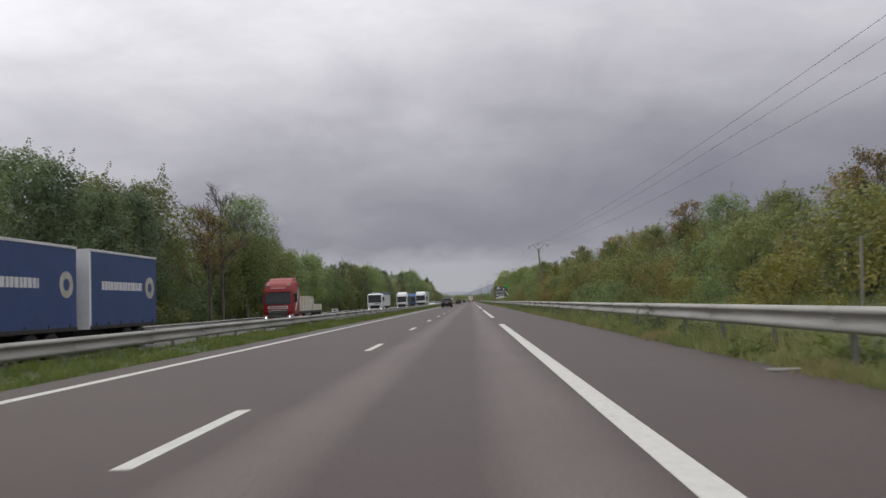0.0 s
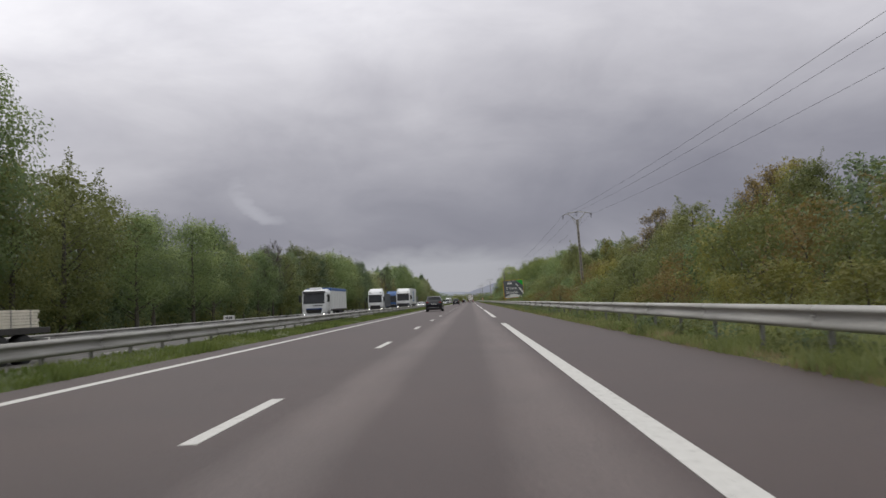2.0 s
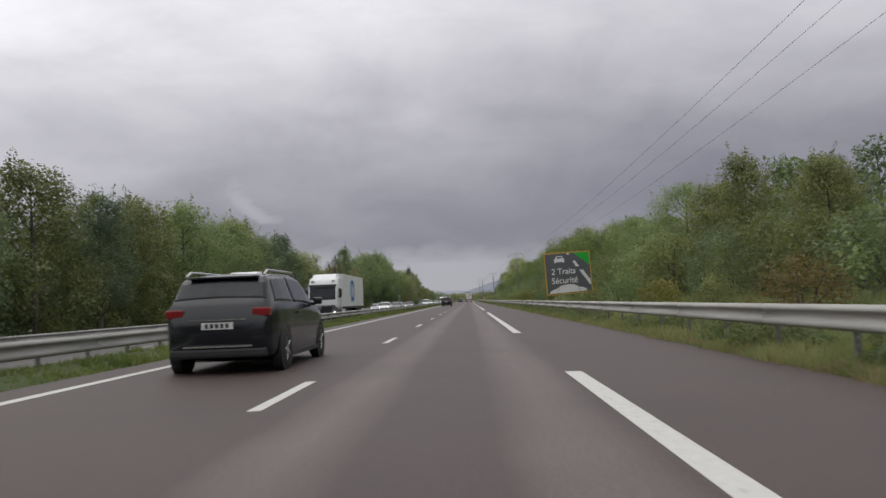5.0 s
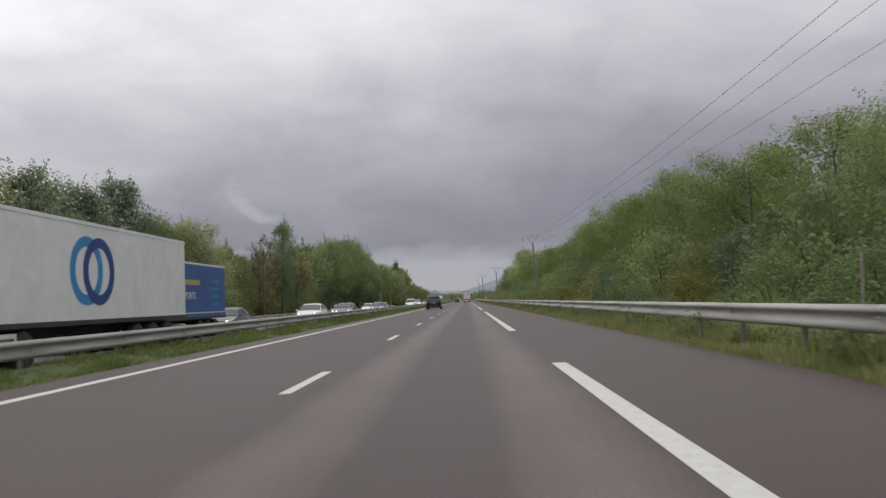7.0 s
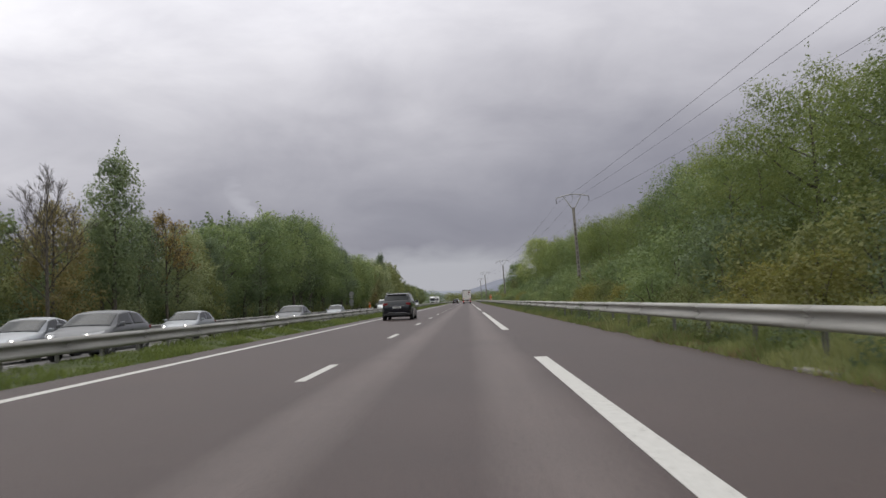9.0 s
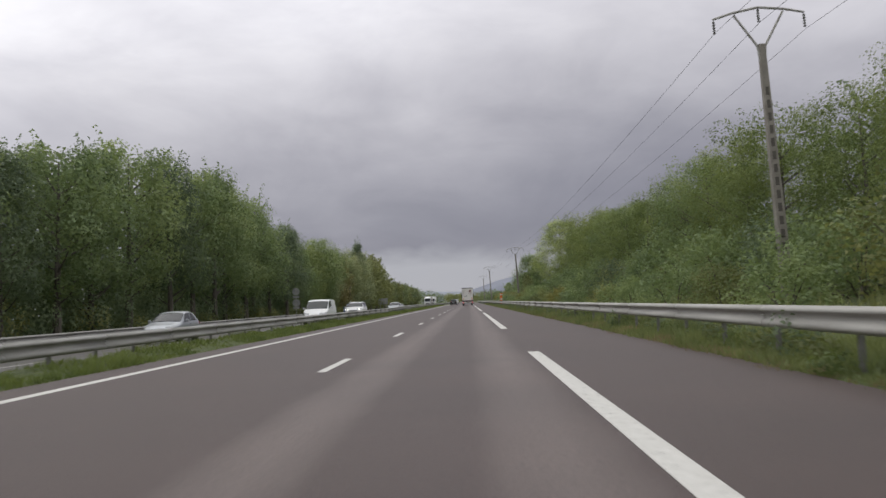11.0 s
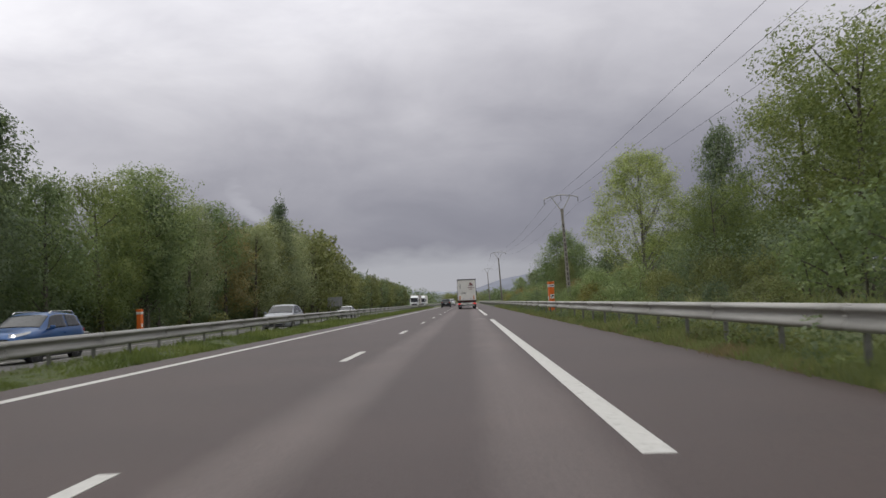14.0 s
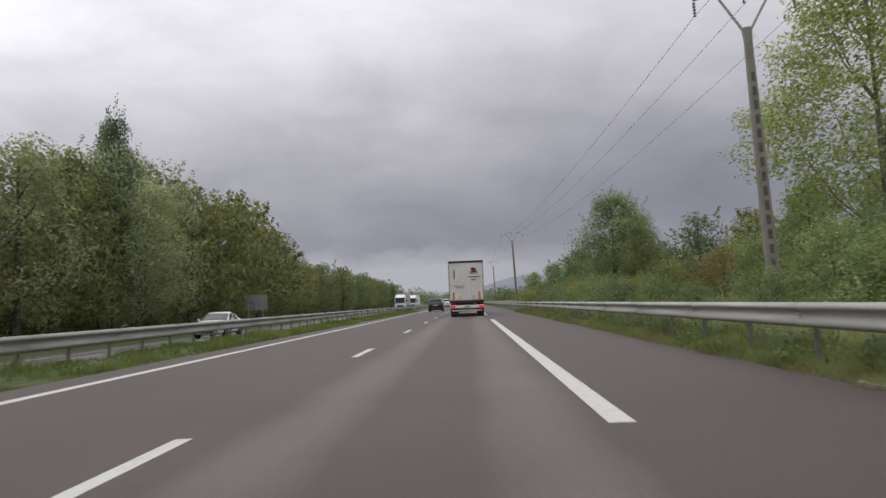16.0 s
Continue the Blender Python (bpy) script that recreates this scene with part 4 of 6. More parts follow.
def wheel(parent, x, y, radius, width, side):
    """A tyre with its rim; side says which way the hub faces."""
    key = (radius, width, side)
    if key not in WHEELS:
        w, r = width / 2, radius
        tyre = mesh_of("tyre", lathe([(r * 0.62, -w), (r * 0.9, -w), (r, -w * 0.72), (r, w * 0.72), (r * 0.9, w), (r * 0.62, w)]), TYRE, True)
        rb = lathe([(r * 0.63, side * w * 0.35), (r * 0.62, side * w * 0.95), (r * 0.55, side * w * 0.9), (r * 0.3, side * w * 0.55), (r * 0.22, side * w * 1.0), (r * 0.1, side * w * 1.02)], 16)
        for k in range(5):
            a = 2 * math.pi * k / 5
            c, s = math.cos(a), math.sin(a)
            tube(rb, [(side * w * 0.85, c * r * 0.2, s * r * 0.2), (side * w * 0.92, c * r * 0.56, s * r * 0.56)], [r * 0.09, r * 0.07], 4)
        WHEELS[key] = (tyre, mesh_of("rim", rb, ALLOY, False))
    t = new("tyre", WHEELS[key][0])
    t.parent, t.location = parent, (x, y, radius)
    rim = new("rim", WHEELS[key][1])
    rim.parent = t
    return t


def panel(corners, inset=0.0, out=0.006, thick=0.012, cut=0.0):
    """A thin plate on a quad of corners (given counter-clockwise from outside), drawn in by inset, proud by out."""
    c = [Vector(p) for p in corners]
    mid = sum(c, Vector()) / len(c)
    n = (c[1] - c[0]).cross(c[-1] - c[0]).normalized()
    ring = []
    for p in c:
        d = mid - p
        ring.append(p + d * (inset / max(d.length, 1e-6)) + n * out)
    bm = bmesh.new()
    top = [bm.verts.new(p) for p in ring]
    low = [bm.verts.new(p - n * thick) for p in ring]
    k = len(ring)
    bm.faces.new(top)
    bm.faces.new(low[::-1])
    for i in range(k):
        bm.faces.new((top[i], low[i], low[(i + 1) % k], top[(i + 1) % k]))
    return bm


def loft(rings, smooth_cap=True):
    bm = bmesh.new()
    vs = [[bm.verts.new(p) for p in r] for r in rings]
    n = len(rings[0])
    for a, b in zip(vs, vs[1:]):
        for i in range(n):
            j = (i + 1) % n
            bm.faces.new((a[i], a[j], b[j], b[i]))
    bm.faces.new(vs[0][::-1])
    bm.faces.new(vs[-1])
    return bm


CAR_LINES = {
    # centre line over bonnet, windscreen, roof and tail: y from the nose (or from the tail, if negative) and share of the height
    "hatch": [(0.0, 0.46), (0.05, 0.50), (0.30, 0.575), (0.70, 0.62), (1.00, 0.655), (1.85, 0.955), (2.20, 0.99), (2.60, 1.0), (-1.10, 0.975), (-0.72, 0.935), (-0.20, 0.69), (-0.06, 0.62), (0.0, 0.50)],
    "sedan": [(0.0, 0.46), (0.05, 0.50), (0.30, 0.58), (0.80, 0.635), (1.15, 0.665), (2.00, 0.955), (2.35, 0.99), (2.65, 1.0), (-1.70, 0.975), (-1.30, 0.93), (-0.62, 0.72), (-0.10, 0.70), (-0.03, 0.64), (0.0, 0.52)],
    "suv": [(0.0, 0.48), (0.04, 0.54), (0.22, 0.62), (0.75, 0.655), (1.15, 0.685), (1.95, 0.955), (2.30, 0.99), (2.70, 1.0), (-1.00, 0.985), (-0.45, 0.955), (-0.14, 0.69), (-0.05, 0.64), (0.0, 0.52)],
    "van": [(0.0, 0.36), (0.05, 0.41), (0.28, 0.50), (0.60, 0.555), (0.85, 0.60), (1.75, 0.94), (2.10, 0.985), (2.70, 1.0), (-0.80, 0.995), (-0.22, 0.985), (-0.06, 0.95), (-0.02, 0.80), (0.0, 0.50)],
}


def car(label, m, paint, length, width, height, style="hatch", lit=True, rear_lit=False, name="car", clear=0.18, group=""):
    """A car whose nose is at y = 0 and points to -y, on the ground at z = 0."""
    thing = empty(name, m, label, "van" if name == "van" else "car", group)
    w, L, H = width / 2, length, height
    van, suv = style == "van", style == "suv"
    line = [(y if i < 8 else L + y, z * H) for i, (y, z) in enumerate(CAR_LINES[style])]
    y0, y1, y2, y3 = line[4][0], line[5][0], line[-4][0], line[-3][0]
    if style == "sedan":
        y2, y3 = line[-5][0], line[-4][0]
    ly, lz = [q[0] for q in line], [q[1] for q in line]

    def over(y):
        return sum(float(np.interp(y + d, ly, lz)) for d in (-0.05, 0.0, 0.05)) / 3

    def sill(y):
        return float(np.interp(y, [y0, L], [0.635 * H, 0.685 * H]) if not van else 0.60 * H)

    def half(y):
        return w * float(np.interp(y, [0, 0.06, 0.2, 0.5, 1.0, L - 1.0, L - 0.4, L - 0.12, L], [0.66, 0.78, 0.88, 0.965, 1.0, 1.0, 0.975 if not van else 1.0, 0.91 if not van else 0.98, 0.82 if not van else 0.95]))

    def floor_at(y):
        return float(np.interp(y, [0, 0.15, 0.5, L - 0.6, L - 0.15, L], [0.30, clear + 0.03, clear, clear, clear + 0.08, 0.36]))

    def ring(y):
        """Half a cross-section, from under the floor to the roof's middle."""
        top, lo, k = over(y), floor_at(y), half(y)
        belt = min(sill(y), top - 0.045)
        lean = min(1.0, max(0.0, (top - belt - 0.045) / (H - belt)))
        rk = k * (0.90 + ((0.84 if van else 0.74) - 0.90) * lean)
        zs = top - 0.03 - 0.035 * lean
        pts = [(0.0, lo), (k * 0.80, lo), (k * 0.955, lo + 0.06), (k * 0.99, lo + 0.16), (k, lo + 0.55 * (belt - lo)), (k * 0.99, lo + 0.80 * (belt - lo)), (k * 0.955, belt)]
        for f in (0.12, 0.5, 0.88):
            pts.append((k * 0.945 + (rk - k * 0.945) * f, belt + (zs - belt) * f))
        pts += [(rk, zs), (rk * 0.93, top - 0.012 - 0.014 * lean), (rk * 0.6, top), (0.0, top + 0.012)]
        return pts
    ys = sorted(set([round(v, 3) for v in np.linspace(0.0, L, 34)] + [round(v, 3) for v in (0.03, 0.07, 0.15, y0, y1, y2, y3, L - 0.03, L - 0.07)]))
    rings = [ring(y) for y in ys]
    loops = []
    for y, r in zip(ys, rings):
        loops.append([(x, y, z) for x, z in r] + [(-x, y, z) for x, z in r[-2:0:-1]])
    body = loft(loops)
    part("body", body, paint, thing, smooth=True)

    def sheet(ya, yb, u0, u1, mirror, out=0.008, na=9, nu=5):
        """A curved pane over the body between two stations and two places on the cross-section."""
        bm = bmesh.new()
        grid = []
        for i in range(na + 1):
            f = i / na
            row = []
            for j in range(nu + 1):
                g = j / nu
                a, b2 = (ya(g), yb(g)) if callable(ya) else (ya, yb)
                y = a + (b2 - a) * f
                r = ring(y)
                u = u0 + (u1 - u0) * g
                sgn = mirror
                if u > len(r) - 1:
                    u, sgn = 2 * (len(r) - 1) - u, -mirror
                k = min(int(u), len(r) - 2)
                x = r[k][0] + (r[k + 1][0] - r[k][0]) * (u - k)
                z = r[k][1] + (r[k + 1][1] - r[k][1]) * (u - k)
                row.append(Vector((sgn * x, y, z)))
            grid.append(row)
        mid = Vector((0, (y1 + y2) / 2, H * 0.55))
        hi, lo = [], []
        for i in range(na + 1):
            p_hi, p_lo = [], []
            for j in range(nu + 1):
                p = grid[i][j]
                du = grid[min(i + 1, na)][j] - grid[max(i - 1, 0)][j]
                dv = grid[i][min(j + 1, nu)] - grid[i][max(j - 1, 0)]
                n = du.cross(dv)
                n = n.normalized() if n.length > 1e-9 else Vector((0, 0, 1))
                if n.dot(p - mid) < 0:
                    n = -n
                p_hi.append(bm.verts.new(p + n * out))
                p_lo.append(bm.verts.new(p - n * 0.02))
            hi.append(p_hi)
            lo.append(p_lo)
        for i in range(na):
            for j in range(nu):
                bm.faces.new((hi[i][j], hi[i + 1][j], hi[i + 1][j + 1], hi[i][j + 1]))
        edge = [(i, 0) for i in range(na + 1)] + [(na, j) for j in range(1, nu + 1)] + [(i, nu) for i in range(na - 1, -1, -1)] + [(0, j) for j in range(nu - 1, 0, -1)]
        for (i, j), (k, l) in zip(edge, edge[1:] + edge[:1]):
            bm.faces.new((hi[i][j], hi[k][l], lo[k][l], lo[i][j]))
        return bm
    last = len(rings[0]) - 1
    part("windscreen", sheet(y0 + 0.05, y1 - 0.03, last - 2.7, last + 2.7, 1, nu=8), GLASS, thing, "tinted windscreen", True)
    if not van:
        part("rear_window", sheet(y2 + 0.06, y3 - 0.05, last - 2.6, last + 2.6, 1, nu=8), GLASS, thing, "tinted rear window", True)
    yb = (y1 + y2) / 2 + (0.0 if not van else -0.35)
    slope = y1 - y0
    for s in (1, -1):
        part("side_window", sheet(lambda g: y0 + 0.30 + slope * 0.72 * g, lambda g: yb - 0.04, 6.5, 9.7, s), GLASS, thing, "tinted side window", True)
        if not van:
            back = y3 - y2
            part("side_window", sheet(lambda g: yb + 0.04, lambda g: y3 - (0.34 if not suv else 0.22) - back * 0.85 * g, 6.5, 9.7, s), GLASS, thing, "tinted side window", True)
        hz = 0.56 * H if not van else 0.48 * H
        part("door_handle", boxed(min(s * w * 0.97, s * (w + 0.02)), max(s * w * 0.97, s * (w + 0.02)), yb - 0.28, yb - 0.12, hz, hz + 0.03), paint, thing)
        part("sill_trim", boxed(min(s * w * 0.93, s * (w + 0.004)), max(s * w * 0.93, s * (w + 0.004)), 1.25, L - 1.25, clear + 0.02, clear + 0.12, bevel=0.02), BLACK, thing, "dark sill")
    wr = 0.36 if suv else (0.33 if van else 0.315)
    for yy in (0.84, L - 0.82):
        for s in (1, -1):
            part("wheel_arch", lathe([(wr + 0.055, s * (w - 0.16)), (wr + 0.055, s * (w + 0.003)), (wr, s * (w + 0.005)), (wr, s * (w - 0.1))], 20), BLACK, thing).location = (0, yy, wr)
            wheel(thing, s * (w - 0.10), yy, wr, 0.22, s)
    hz = over(0.16) - 0.055
    tz = 0.60 * H
    for s in (1, -1):
        lens = bmesh.new()
        xs = [half(y) for y in (0.06, 0.22, 0.52)]
        corner = [(s * xs[0] * 0.60, 0.045, hz), (s * xs[0] * 0.93, 0.075, hz + 0.01), (s * (xs[1] + 0.004), 0.22, hz + 0.035), (s * (xs[2] + 0.006), 0.52, hz + 0.075)]
        lo = [lens.verts.new((x, y - 0.012, z - 0.065 + 0.02 * i)) for i, (x, y, z) in enumerate(corner)]
        hi = [lens.verts.new((x * 0.97, y + 0.03, z + 0.055)) for x, y, z in corner]
        inn = [lens.verts.new((x * 0.8, y + 0.10, z)) for x, y, z in corner]
        for i in range(3):
            lens.faces.new((lo[i], lo[i + 1], hi[i + 1], hi[i]))
            lens.faces.new((hi[i], hi[i + 1], inn[i + 1], inn[i]))
            lens.faces.new((inn[i], inn[i + 1], lo[i + 1], lo[i]))
        lens.faces.new((lo[0], hi[0], inn[0]))
        lens.faces.new((lo[3], inn[3], hi[3]))
        lamp = part("headlight", lens, LENS, thing, "clear headlight")
        if lit:
            bx = s * xs[0] * 0.80
            bulb = lathe([(0.045, -0.012), (0.038, -0.02), (0.012, -0.024)], 12)
            bmesh.ops.rotate(bulb, verts=bulb.verts, cent=(0, 0, 0), matrix=Matrix.Rotation(radians(90), 3, "Z"))
            part("bulb", bulb, HEADLIGHT, lamp, "lit headlamp").location = (bx, 0.052, hz)
        part("taillight", boxed(min(s * w * 0.60, s * w * 0.905), max(s * w * 0.60, s * w * 0.905), L - 0.20, L - 0.012 if not van else L + 0.01, tz - 0.08, tz + 0.06, bevel=0.025), TAILLIGHT if rear_lit else RED_LENS, thing, "red tail light")
        mz = sill(y0 + 0.4)
        mir = boxed(min(s * (w + 0.02), s * (w + 0.19)), max(s * (w + 0.02), s * (w + 0.19)), y0 + 0.42, y0 + 0.53, mz + 0.01, mz + 0.15, bevel=0.04)
        box(mir, min(s * (w - 0.08), s * (w + 0.05)), max(s * (w - 0.08), s * (w + 0.05)), y0 + 0.45, y0 + 0.51, mz - 0.01, mz + 0.05)
        part("door_mirror", mir, paint, thing)
        if suv:
            rr = w * 0.70
            part("roof_rail", tube(bmesh.new(), [(s * rr, y1 + 0.12, H - 0.055), (s * rr, y1 + 0.30, H + 0.025), (s * rr, y2 - 0.25, H + 0.02), (s * rr, y2 - 0.02, H - 0.07)], [0.02] * 4, 6), CHROME, thing, "metal roof rail")
        part("fog_lamp", boxed(min(s * w * 0.50, s * w * 0.66), max(s * w * 0.50, s * w * 0.66), 0.0, 0.10, 0.32, 0.40, bevel=0.02), BLACK, thing)
    gz = over(0.04)
    grill = part("grille", boxed(-w * 0.46, w * 0.46, -0.012, 0.10, gz - 0.17, gz - 0.045, bevel=0.025), BLACK, thing, "black front grille")
    part("grille_bar", boxed(-w * 0.42, w * 0.42, -0.018, -0.008, gz - 0.115, gz - 0.095), CHROME, grill, "chrome bar")
    part("air_intake", boxed(-w * 0.44, w * 0.44, -0.008, 0.10, 0.30, 0.395, bevel=0.02), BLACK, thing, "black lower air intake")
    part("front_plate", boxed(-0.26, 0.26, -0.03, -0.009, 0.41, 0.51), PLATE, thing, "pale number plate")
    part("lower_bumper", boxed(-w * 0.84, w * 0.84, L - 0.16, L + 0.012, 0.28, 0.43, bevel=0.04), BLACK, thing, "dark rear bumper skirt")
    pz = 0.47 * H
    plate = part("rear_plate", boxed(-0.26, 0.26, L - 0.03, L + 0.022, pz - 0.055, pz + 0.055), PLATE, thing, "pale number plate")
    for k in range(5):
        x = -0.19 + k * 0.085
        part("plate_bar", boxed(x, x + 0.05, L + 0.022, L + 0.026, pz - 0.035, pz + 0.035), INK, plate)
    part("trim_strip", boxed(-w * 0.50, w * 0.50, L - 0.05, L + 0.014, pz + 0.085, pz + 0.11), CHROME, thing, "chrome tailgate strip")
    if suv:
        part("bumper_strip", boxed(-w * 0.6, w * 0.6, L - 0.02, L + 0.022, 0.45, 0.475), CHROME, thing, "chrome bumper strip")
        part("roof_spoiler", boxed(-w * 0.62, w * 0.62, y2 - 0.12, y2 + 0.12, over(y2) - 0.02, over(y2) + 0.022, bevel=0.018), paint, thing)
    return thing


def bars(parent, name, x0, x1, y, z, heights, mat, seed, facing=-1):
    """Unreadable lettering as small plain bars on a face at y."""
    rnd = random.Random(seed)
    x = x0
    while x < x1:
        bw = min(rnd.uniform(0.6, 1.0) * heights, x1 - x)
        part(name, boxed(x, x + bw * 0.75, min(y, y + facing * 0.006), max(y, y + facing * 0.006), z, z + heights), mat, parent)
        x += bw


def side_bars(parent, name, x, y0, y1, z, heights, mat, seed):
    rnd = random.Random(seed)
    y = y0
    while y < y1:
        bw = min(rnd.uniform(0.6, 1.0) * heights, y1 - y)
        part(name, boxed(x, x + 0.008, y, y + bw * 0.75, z, z + heights), mat, parent)
        y += bw


def cab(thing, paint, tall=3.7, visor=BLACK, grille=BLACK, deflector=True, trim=CHROME, low=None, roof_lamps=0, mask=None, slat=FRAME, foot=0.50):
    """A lorry's cab with its nose at y = 0, facing -y."""
    hw = 1.24
    rows = [(0.95, 0.02, 2.2), (1.30, 0.0, 2.25), (1.82, 0.02, 2.25), (2.84, 0.20, 2.25), (3.08, 0.26, 2.25), (tall - 0.22, 0.48, 2.25), (tall - 0.05, 0.75, 2.22), (tall, 1.15, 2.15)]
    rings = []
    for i, (z, ya, yb) in enumerate(rows):
        k = hw if z < 2.9 else hw - 0.035 * (i - 3)
        n = 0.16 if i < 5 else 0.3
        rings.append([(-k + n, ya, z), (k - n, ya, z), (k - 0.03, ya + 0.12, z), (k, ya + 0.32, z), (k, yb, z), (-k, yb, z), (-k, ya + 0.32, z), (-k + 0.03, ya + 0.12, z)])
    shell = loft(rings)
    bmesh.ops.bevel(shell, geom=[e for e in shell.edges if e.calc_face_angle(0) > 0.5], offset=0.05, segments=3, affect="EDGES", profile=0.6)
    body = part("cab", shell, paint, thing, smooth=True)
    part("windscreen", panel([(-1.06, 0.03, 1.87), (1.06, 0.03, 1.87), (1.03, 0.20, 2.83), (-1.03, 0.20, 2.83)], 0.0, 0.016), GLASS, body, "large dark windscreen")
    for s in (1, -1):
        part("wiper_arm", tube(bmesh.new(), [(s * 0.1, -0.005, 1.90), (s * 0.75, 0.005, 1.99)], [0.014, 0.010], 5), BLACK, body)
    part("sun_visor", loft([[(-1.10, 0.06, 2.82), (1.10, 0.06, 2.82), (1.14, 0.34, 2.86), (-1.14, 0.34, 2.86)], [(-1.10, 0.10, 3.04), (1.10, 0.10, 3.04), (1.14, 0.38, 3.05), (-1.14, 0.38, 3.05)]]), visor, body, "dark sun visor")
    # lower front: dark surround with the grille, lamps at its ends
    part("front_apron", loft([[(-1.22, 0.04, 0.34), (1.22, 0.04, 0.34), (1.24, 0.75, 0.34), (-1.24, 0.75, 0.34)], [(-1.20, -0.06, 0.55), (1.20, -0.06, 0.55), (1.24, 0.75, 0.55), (-1.24, 0.75, 0.55)],
                              [(-1.16, -0.05, 1.02), (1.16, -0.05, 1.02), (1.24, 0.75, 1.02), (-1.24, 0.75, 1.02)]]), low or paint, body)
    part("wiper_tray", loft([[(-1.08, 0.005, 1.80), (1.08, 0.005, 1.80), (1.08, 0.10, 1.80), (-1.08, 0.10, 1.80)], [(-1.06, 0.01, 1.88), (1.06, 0.01, 1.88), (1.06, 0.10, 1.88), (-1.06, 0.10, 1.88)]]), BLACK, body)
    if mask:
        part("front_mask", loft([[(-1.19, -0.068, 0.42), (1.19, -0.068, 0.42), (1.23, 0.3, 0.42), (-1.23, 0.3, 0.42)], [(-1.19, -0.066, 1.10), (1.19, -0.066, 1.10), (1.235, 0.3, 1.10), (-1.235, 0.3, 1.10)],
                                 [(-0.95, -0.06, 1.36), (0.95, -0.06, 1.36), (0.95, 0.1, 1.36), (-0.95, 0.1, 1.36)]]), mask, body, "dark lower front")
    for k in range(roof_lamps):
        lx = (k / (roof_lamps - 1) - 0.5) * 1.7
        part("roof_lamp", boxed(lx - 0.13, lx + 0.13, 0.30, 0.52, tall - 0.40, tall - 0.24, bevel=0.05), LENS, body, "pale roof lamp")
    g = part("grille", loft([[(-0.70, -0.09, foot), (0.70, -0.09, foot), (0.70, 0.1, foot), (-0.70, 0.1, foot)], [(-0.82, -0.075, 1.34), (0.82, -0.075, 1.34), (0.82, 0.1, 1.34), (-0.82, 0.1, 1.34)]]), grille, body, "slatted radiator grille")
    for k in range(6):
        z = foot + 0.08 + k * (1.28 - foot - 0.08) / 6
        part("grille_slat", boxed(-0.68 - 0.015 * k, 0.68 + 0.015 * k, -0.105, -0.075, z, z + 0.035), slat, g)
    part("grille_trim", boxed(-0.80, 0.80, -0.10, -0.06, 1.26, 1.36, bevel=0.015), trim, g, "pale bar over the grille")
    part("front_plate", boxed(-0.26, 0.26, -0.115, -0.092, 0.44, 0.55), PLATE, body, "pale number plate")
    for s in (1, -1):
        lamp = part("headlight", loft([[(s * 0.76, -0.085, 0.62), (s * 1.15, -0.07, 0.66), (s * 1.22, 0.14, 0.70), (s * 0.76, 0.14, 0.62)][::s], [(s * 0.84, -0.08, 0.90), (s * 1.15, -0.06, 0.98), (s * 1.22, 0.14, 1.04), (s * 0.84, 0.14, 0.90)][::s]]), LENS, body, "clear lamp unit")
        part("lamp_surround", boxed(min(s * 0.80, s * 1.14), max(s * 0.80, s * 1.14), -0.088, -0.05, 0.60, 0.64), BLACK, lamp)
        bulb = lathe([(0.055, 0.0), (0.048, -0.014), (0.015, -0.022)], 14)
        bmesh.ops.rotate(bulb, verts=bulb.verts, cent=(0, 0, 0), matrix=Matrix.Rotation(radians(90), 3, "Z"))
        part("bulb", bulb, HEADLIGHT, lamp, "lit headlamp").location = (s * 0.98, -0.082, 0.76)
        part("fog_lamp", boxed(min(s * 0.86, s * 1.06), max(s * 0.86, s * 1.06), -0.075, -0.03, 0.44, 0.53, bevel=0.02), LENS, body)
        part("corner_vane", loft([[(s * 1.06, 0.02, 1.36), (s * 1.20, 0.06, 1.36), (s * 1.26, 0.42, 1.36), (s * 1.12, 0.42, 1.36)][::s], [(s * 1.06, 0.10, 2.5), (s * 1.18, 0.14, 2.5), (s * 1.25, 0.42, 2.5), (s * 1.12, 0.42, 2.5)][::s]]), paint, body)
        part("side_window", panel([(s * hw, 0.62, 1.92), (s * hw, 1.42, 1.92), (s * hw, 1.38, 2.74), (s * hw, 0.74, 2.74)][::s], 0.02, 0.012), GLASS, body, "dark side window")
        mb = boxed(min(s * 1.32, s * 1.54), max(s * 1.32, s * 1.54), 0.22, 0.40, 1.98, 2.66, bevel=0.06)
        box(mb, min(s * 1.2, s * 1.38), max(s * 1.2, s * 1.38), 0.28, 0.35, 2.55, 2.61)
        box(mb, min(s * 1.2, s * 1.38), max(s * 1.2, s * 1.38), 0.28, 0.35, 2.02, 2.08)
        part("door_mirror", mb, BLACK, body, "black wing mirror")
        part("door_seam", boxed(min(s * 1.236, s * 1.243), max(s * 1.236, s * 1.243), 1.50, 1.515, 1.05, 2.8), BLACK, body)
        part("step_panel", boxed(min(s * 1.05, s * 1.235), max(s * 1.05, s * 1.235), 0.40, 0.78, 0.40, 0.96, bevel=0.03), BLACK, body, "dark entry steps")
        part("side_skirt", boxed(min(s * 1.10, s * 1.24), max(s * 1.10, s * 1.24), 2.05, 3.5, 0.42, 1.02, bevel=0.03), paint, body)
        part("side_fairing", boxed(min(s * 1.16, s * 1.24), max(s * 1.16, s * 1.24), 2.2, 2.52, 1.1, tall - 0.15, bevel=0.02), paint, body)
        part("door_handle", boxed(min(s * 1.235, s * 1.26), max(s * 1.235, s * 1.26), 1.28, 1.42, 1.62, 1.66), BLACK, body)
